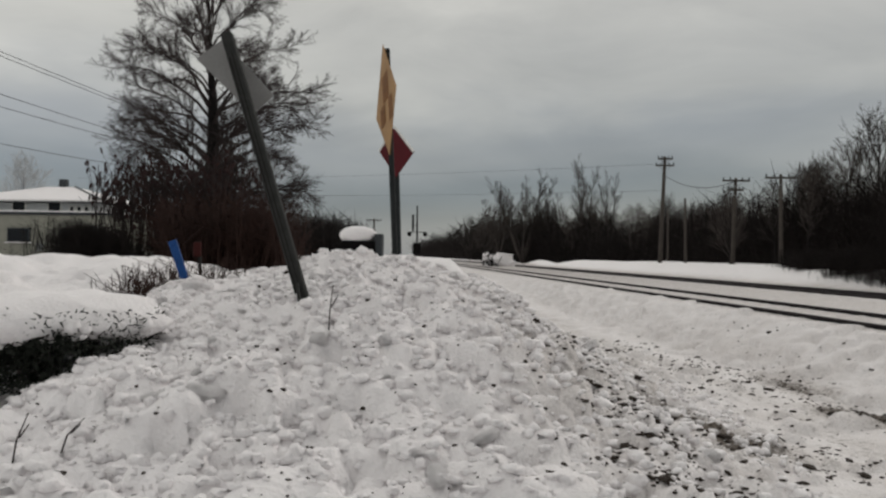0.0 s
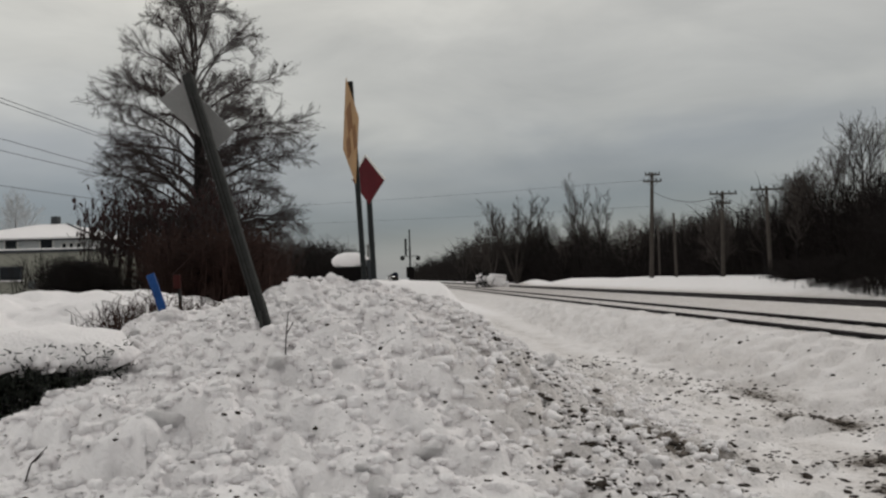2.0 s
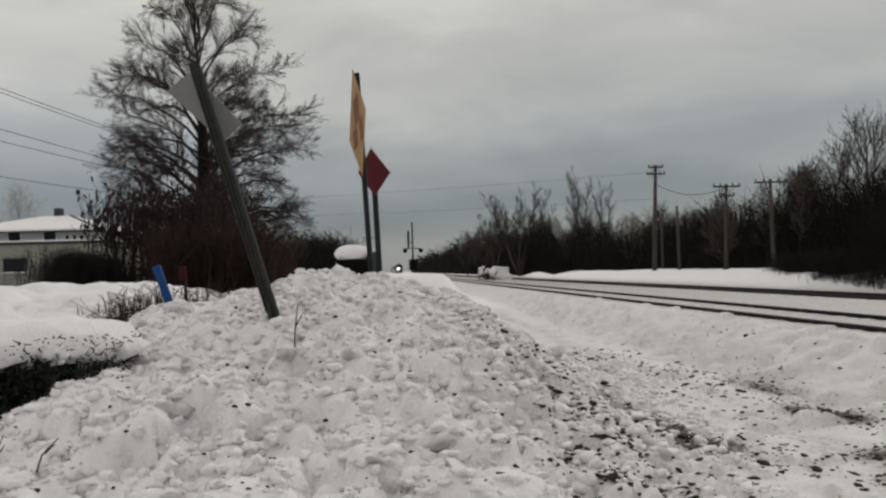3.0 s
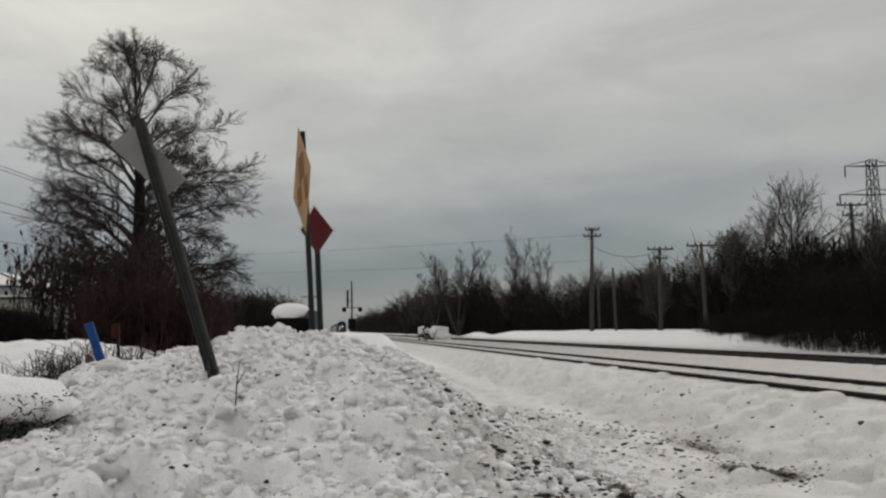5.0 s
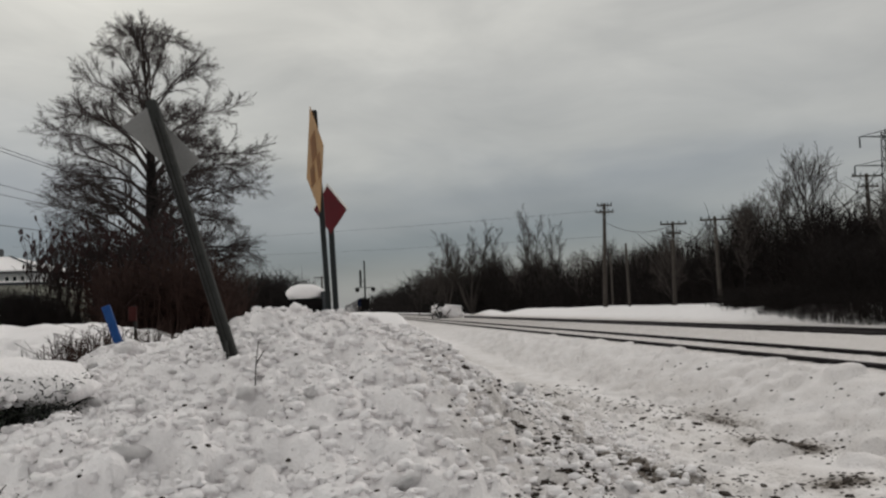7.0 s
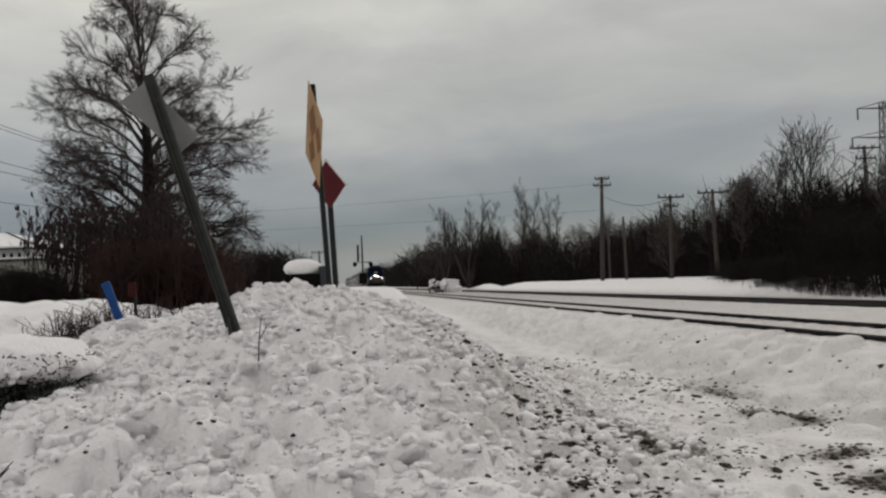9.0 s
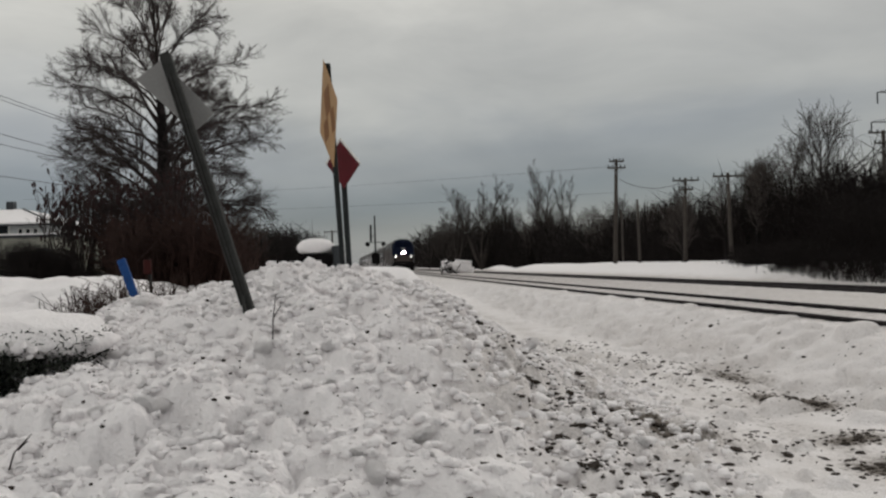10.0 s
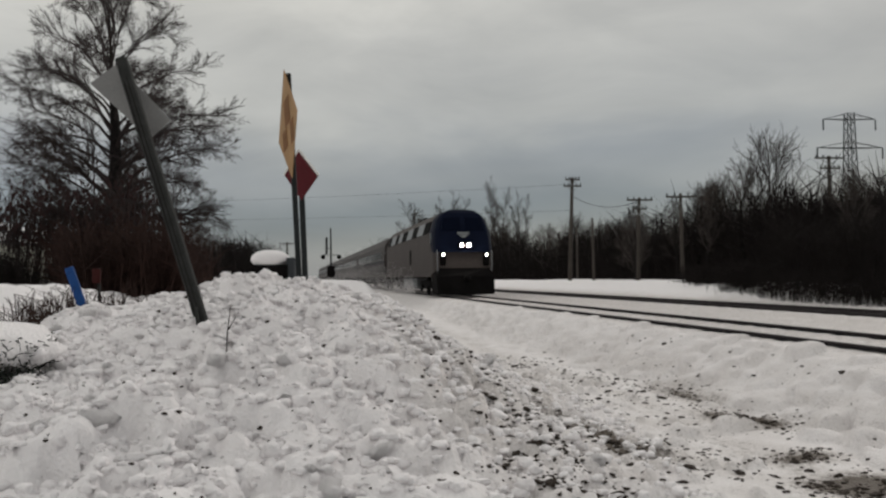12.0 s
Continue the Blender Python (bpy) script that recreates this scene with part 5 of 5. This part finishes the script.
def build_snowy_shrub(x, y, z, w, h, seed):
    """A low evergreen shrub whose top is loaded with snow and whose underside shows dark."""
    r = random.Random(seed)
    t = thing("evergreen_shrub", "low dark evergreen shrub weighed down by a load of snow", "shrub", pose(x, y, z), "snow-loaded shrubs")
    g = Geo()
    for i in range(4200):
        a, q = r.uniform(0, 6.28), math.sqrt(r.random())
        p = Vector((math.cos(a) * q * w * 0.98, math.sin(a) * q * w * 0.75, h * (0.05 + 0.58 * r.random())))
        d = Vector((math.cos(a) + r.gauss(0, 0.5), math.sin(a) + r.gauss(0, 0.5), r.gauss(0.1, 0.5))).normalized() * r.uniform(0.04, 0.11)
        e = d.orthogonal().normalized() * 0.007
        g.add([p - e, p + e, p + d + e * 0.4, p + d - e * 0.4], [(0, 1, 2, 3)])
        e = d.cross(e).normalized() * 0.007
        g.add([p - e, p + e, p + d + e * 0.4, p + d - e * 0.4], [(0, 1, 2, 3)])
    for i in range(1500):
        a, q = r.uniform(0, 6.28), r.uniform(0.86, 1.03)
        p = Vector((math.cos(a) * q * w, math.sin(a) * q * w * 0.78, h * (0.46 + 0.34 * r.random() ** 2)))
        d = Vector((math.cos(a) + r.gauss(0, 0.6), math.sin(a) + r.gauss(0, 0.6), r.gauss(0.0, 0.6))).normalized() * r.uniform(0.03, 0.06)
        e = d.orthogonal().normalized() * 0.008
        g.add([p - e, p + e, p + d + e * 0.3, p + d - e * 0.3], [(0, 1, 2, 3)])
    part("foliage", g, M_GREEN, t)
    g = Geo()
    n, rings = 26, 7
    verts = []
    for j in range(rings):
        f = j / (rings - 1)
        for i in range(n):
            a = 2 * math.pi * i / n
            k = math.cos(f * math.pi / 2) ** 0.6 * (1 + 0.10 * math.sin(3 * a + seed) + 0.05 * math.sin(7 * a)) + 0.001
            verts.append((math.cos(a) * w * k, math.sin(a) * w * 0.78 * k, h * (0.58 + 0.36 * math.sin(f * math.pi / 2)) + 0.05 * noise.noise((3 * math.cos(a) * k, 3 * math.sin(a) * k, f * 3 + seed)) + 0.05 * math.sin(5 * a + 2 * j) * (1 - f)))
    faces = [(j * n + i, j * n + (i + 1) % n, (j + 1) * n + (i + 1) % n, (j + 1) * n + i) for j in range(rings - 1) for i in range(n)] + [tuple(range(n - 1, -1, -1))]
    g.add(verts, faces)
    for i in range(150):
        a, q = r.uniform(0, 6.28), r.uniform(0.6, 1.02)
        g.lump((math.cos(a) * w * q, math.sin(a) * w * 0.78 * q, h * r.uniform(0.48, 0.72)), r.uniform(0.02, 0.07), (1, 1, 0.8), 0.3, i)
    part("snow_load", g, M_SNOW, t, "load of snow on top", smooth=True)


build_snowy_shrub(-3.60, 6.55, 0.52, 0.80, 0.84, 1)
build_snowy_shrub(-4.80, 7.2, 0.52, 0.8, 0.86, 2)

# dry weed stalks standing in the drift
places = [(-4.95 + rw.gauss(0, 0.33), 11.4 + rw.gauss(0, 0.35)) for i in range(260)] + [(-4.15 + rw.gauss(0, 0.25), 11.6 + rw.gauss(0, 0.3)) for i in range(150)]
build_brush("dry_weeds", places, (0.4, 0.95), M_RED_BRUSH, "dry brown weed stalks sticking out of the drift", 8, 3, 0.034)
places = []
while len(places) < 1500:
    cy, cu = rw.choice(((33.0, 11.6), (34.5, 12.2), (36.5, 12.8), (37.5, 12.3), (40.0, 13.0)))
    y, u = cy + rw.gauss(0, 0.55), cu + rw.gauss(0, 0.35)
    places.append((u / COS_T + 7.18 - 0.135 * y, y))
build_brush("bank_weeds", places, (0.3, 1.1), M_BRUSH, "dry brown weeds on the snowbank beyond the tracks", 9, 6, 0.035)
places = []
while len(places) < 1300:
    y = rw.uniform(23, 34)
    u = 9.7 + abs(rw.gauss(0, 1.3)) + 0.16 * max(0.0, y - 27)
    places.append((u / COS_T + 7.18 - 0.135 * y, y))
build_brush("bank_bushes", places, (0.3, 1.3), M_BRUSH, "low dark tangled bushes at the foot of the near woods", 19, 6, 0.03)
for x, y, dx, dz in ((-1.27, 5.85, 0.03, 0.35), (-2.75, 4.6, 0.10, 0.30), (-2.95, 4.75, -0.12, 0.22), (-2.6, 4.8, 0.16, 0.20)):
    z = height_at(x, y)
    g = Geo().tube([(0, 0, -0.08), (dx * 0.4, -0.01, dz * 0.5), (dx, 0, dz)], [0.006, 0.005, 0.003], 5)
    g.tube([(dx * 0.5, 0, dz * 0.55), (dx * 0.5 + 0.05, 0.01, dz * 0.8)], [0.006, 0.003], 4)
    solid("twig", g, M_TWIG, "thin dead twig sticking out of the snow", "twig", pose(x, y, z), "twigs in the snow")


# ---- clods of frozen mud ----
def clod_spot(r):
    """A place where the plow or wheels dropped mud: the scraped face of the pile, the smears, the lane."""
    k = r.random()
    if k < 0.46:
        y = r.uniform(4.2, 8.8)
        return 0.62 + (7.6 - y) * 0.20 + r.gauss(0, 0.36), y
    if k < 0.49:
        return r.uniform(-3.2, 1.0), r.uniform(4.0, 10.0)
    if k < 0.66:
        cx, cy, sx, sy = r.choice(((2.13, 14.6, 0.30, 0.8), (1.75, 13.8, 0.25, 0.6), (2.75, 12.2, 0.28, 0.6), (2.95, 10.8, 0.35, 0.6), (2.4, 6.6, 0.35, 0.3), (2.3, 9.0, 0.5, 1.0)))
        return cx + r.gauss(0, sx), cy + r.gauss(0, sy)
    if k < 0.88:
        cx, cy, sx, sy, amount = r.choice(SMEARS_AND_SHADOW)
        return cx + r.gauss(0, sx * 1.3), cy + r.gauss(0, sy * 1.3)
    y = 4.6 + 11 * r.random() ** 1.3
    return line_x(r.choice((-3.0, -3.6, -4.7, -2.2, -1.2)) + r.gauss(0, 0.3), y), y


rc = random.Random(31)
chunk_meshes = []
for i in range(7):
    chunk_meshes.append(Geo().lump((0, 0, 0), 1.0, (rc.uniform(1.0, 1.5), rc.uniform(0.8, 1.1), rc.uniform(0.6, 0.9)), 0.26, 300 + i, 5, 7).mesh("snow_chunk", M_SNOW, True))
made = 0
while made < 150:
    x, y = rc.uniform(-4.4, 1.6), rc.uniform(3.0, 11.0)
    if rc.random() > pile_weight(x, y) ** 1.2:
        continue
    s = 0.028 + 0.055 * rc.random() ** 2
    ob = new("snow_chunk", chunk_meshes[made % 7])
    ob.matrix_world = pose(x, y, height_at(x, y) + 0.22 * s, rc.uniform(-30, 30), rc.uniform(-30, 30), rc.uniform(0, 360))
    ob.scale = (s, s, s)
    tagged(ob, "rounded chunk of plowed snow lying on the pile", "snow chunk", "chunks of plowed snow")
    made += 1
clod_meshes = []
for i in range(8):
    clod_meshes.append(Geo().lump((0, 0, 0), 1.0, (1.35, 0.95, 0.45), 0.45, 100 + i, 5, 8).mesh("mud_clod", M_MUD, False))
for i in range(300):
    x, y = clod_spot(rc)
    s = 0.017 + 0.030 * rc.random() ** 2
    ob = new("mud_clod", clod_meshes[i % 8])
    ob.matrix_world = pose(x, y, height_at(x, y) + 0.15 * s, rc.uniform(-15, 15), rc.uniform(-15, 15), rc.uniform(0, 360))
    ob.scale = (s, s, s)
    tagged(ob, "dark clod of frozen mud lying on the snow", "clod", "mud clods")
g = Geo()
for i in range(3600):
    x, y = clod_spot(rc)
    s = 0.007 + 0.017 * rc.random() ** 2
    g.lump((x, y, height_at(x, y)), s, (1.4, 1.0, 0.6), 0.4, i, 3, 5)
# finer dark specks over the pile stand in for its small shadows
for i in range(1500):
    x, y = rc.uniform(-3.8, 1.2), rc.uniform(3.6, 11.5)
    if rc.random() < pile_weight(x, y):
        s = 0.004 + 0.013 * rc.random() ** 2
        g.lump((x, y, height_at(x, y)), s, (1.3, 1.0, 0.8), 0.4, i, 3, 5)
solid("mud_crumbs_and_shade_specks", g, M_MUD, "dark crumbs of mud, and specks for small shadows, scattered over the snow", "mud crumbs", kind="stuff")
g = Geo()
for i in range(15000):
    x, y = rc.uniform(-4.5, 2.2), rc.uniform(2.8, 11)
    if rc.random() > pile_weight(x, y) ** 0.8:
        continue
    s = 0.012 + 0.042 * rc.random() ** 2.2
    g.lump((x, y, height_at(x, y) + 0.25 * s), s, (rc.uniform(0.8, 1.5), rc.uniform(0.7, 1.2), rc.uniform(0.5, 0.9)), 0.42, i, 4, 6)
solid("snow_crumbs", g, M_SNOW, "loose crumbs of plowed snow", "snow", kind="stuff", smooth=True)


# ---- what moves ----
def motions():
    """The train runs towards the camera at about 34 metres a second."""
    for ob, back in train:
        rows = []
        for t, ahead in ((0.0, 448.0), (3.0, 347.0), (6.0, 242.0), (9.0, 137.0), (12.0, 38.2)):
            y = ahead + back * COS_T
            rows.append((t, pose(line_x(0.82, y), y, RAIL_Z, 0, 0, TRACK_YAW)))
        walk(ob, rows)


motions()
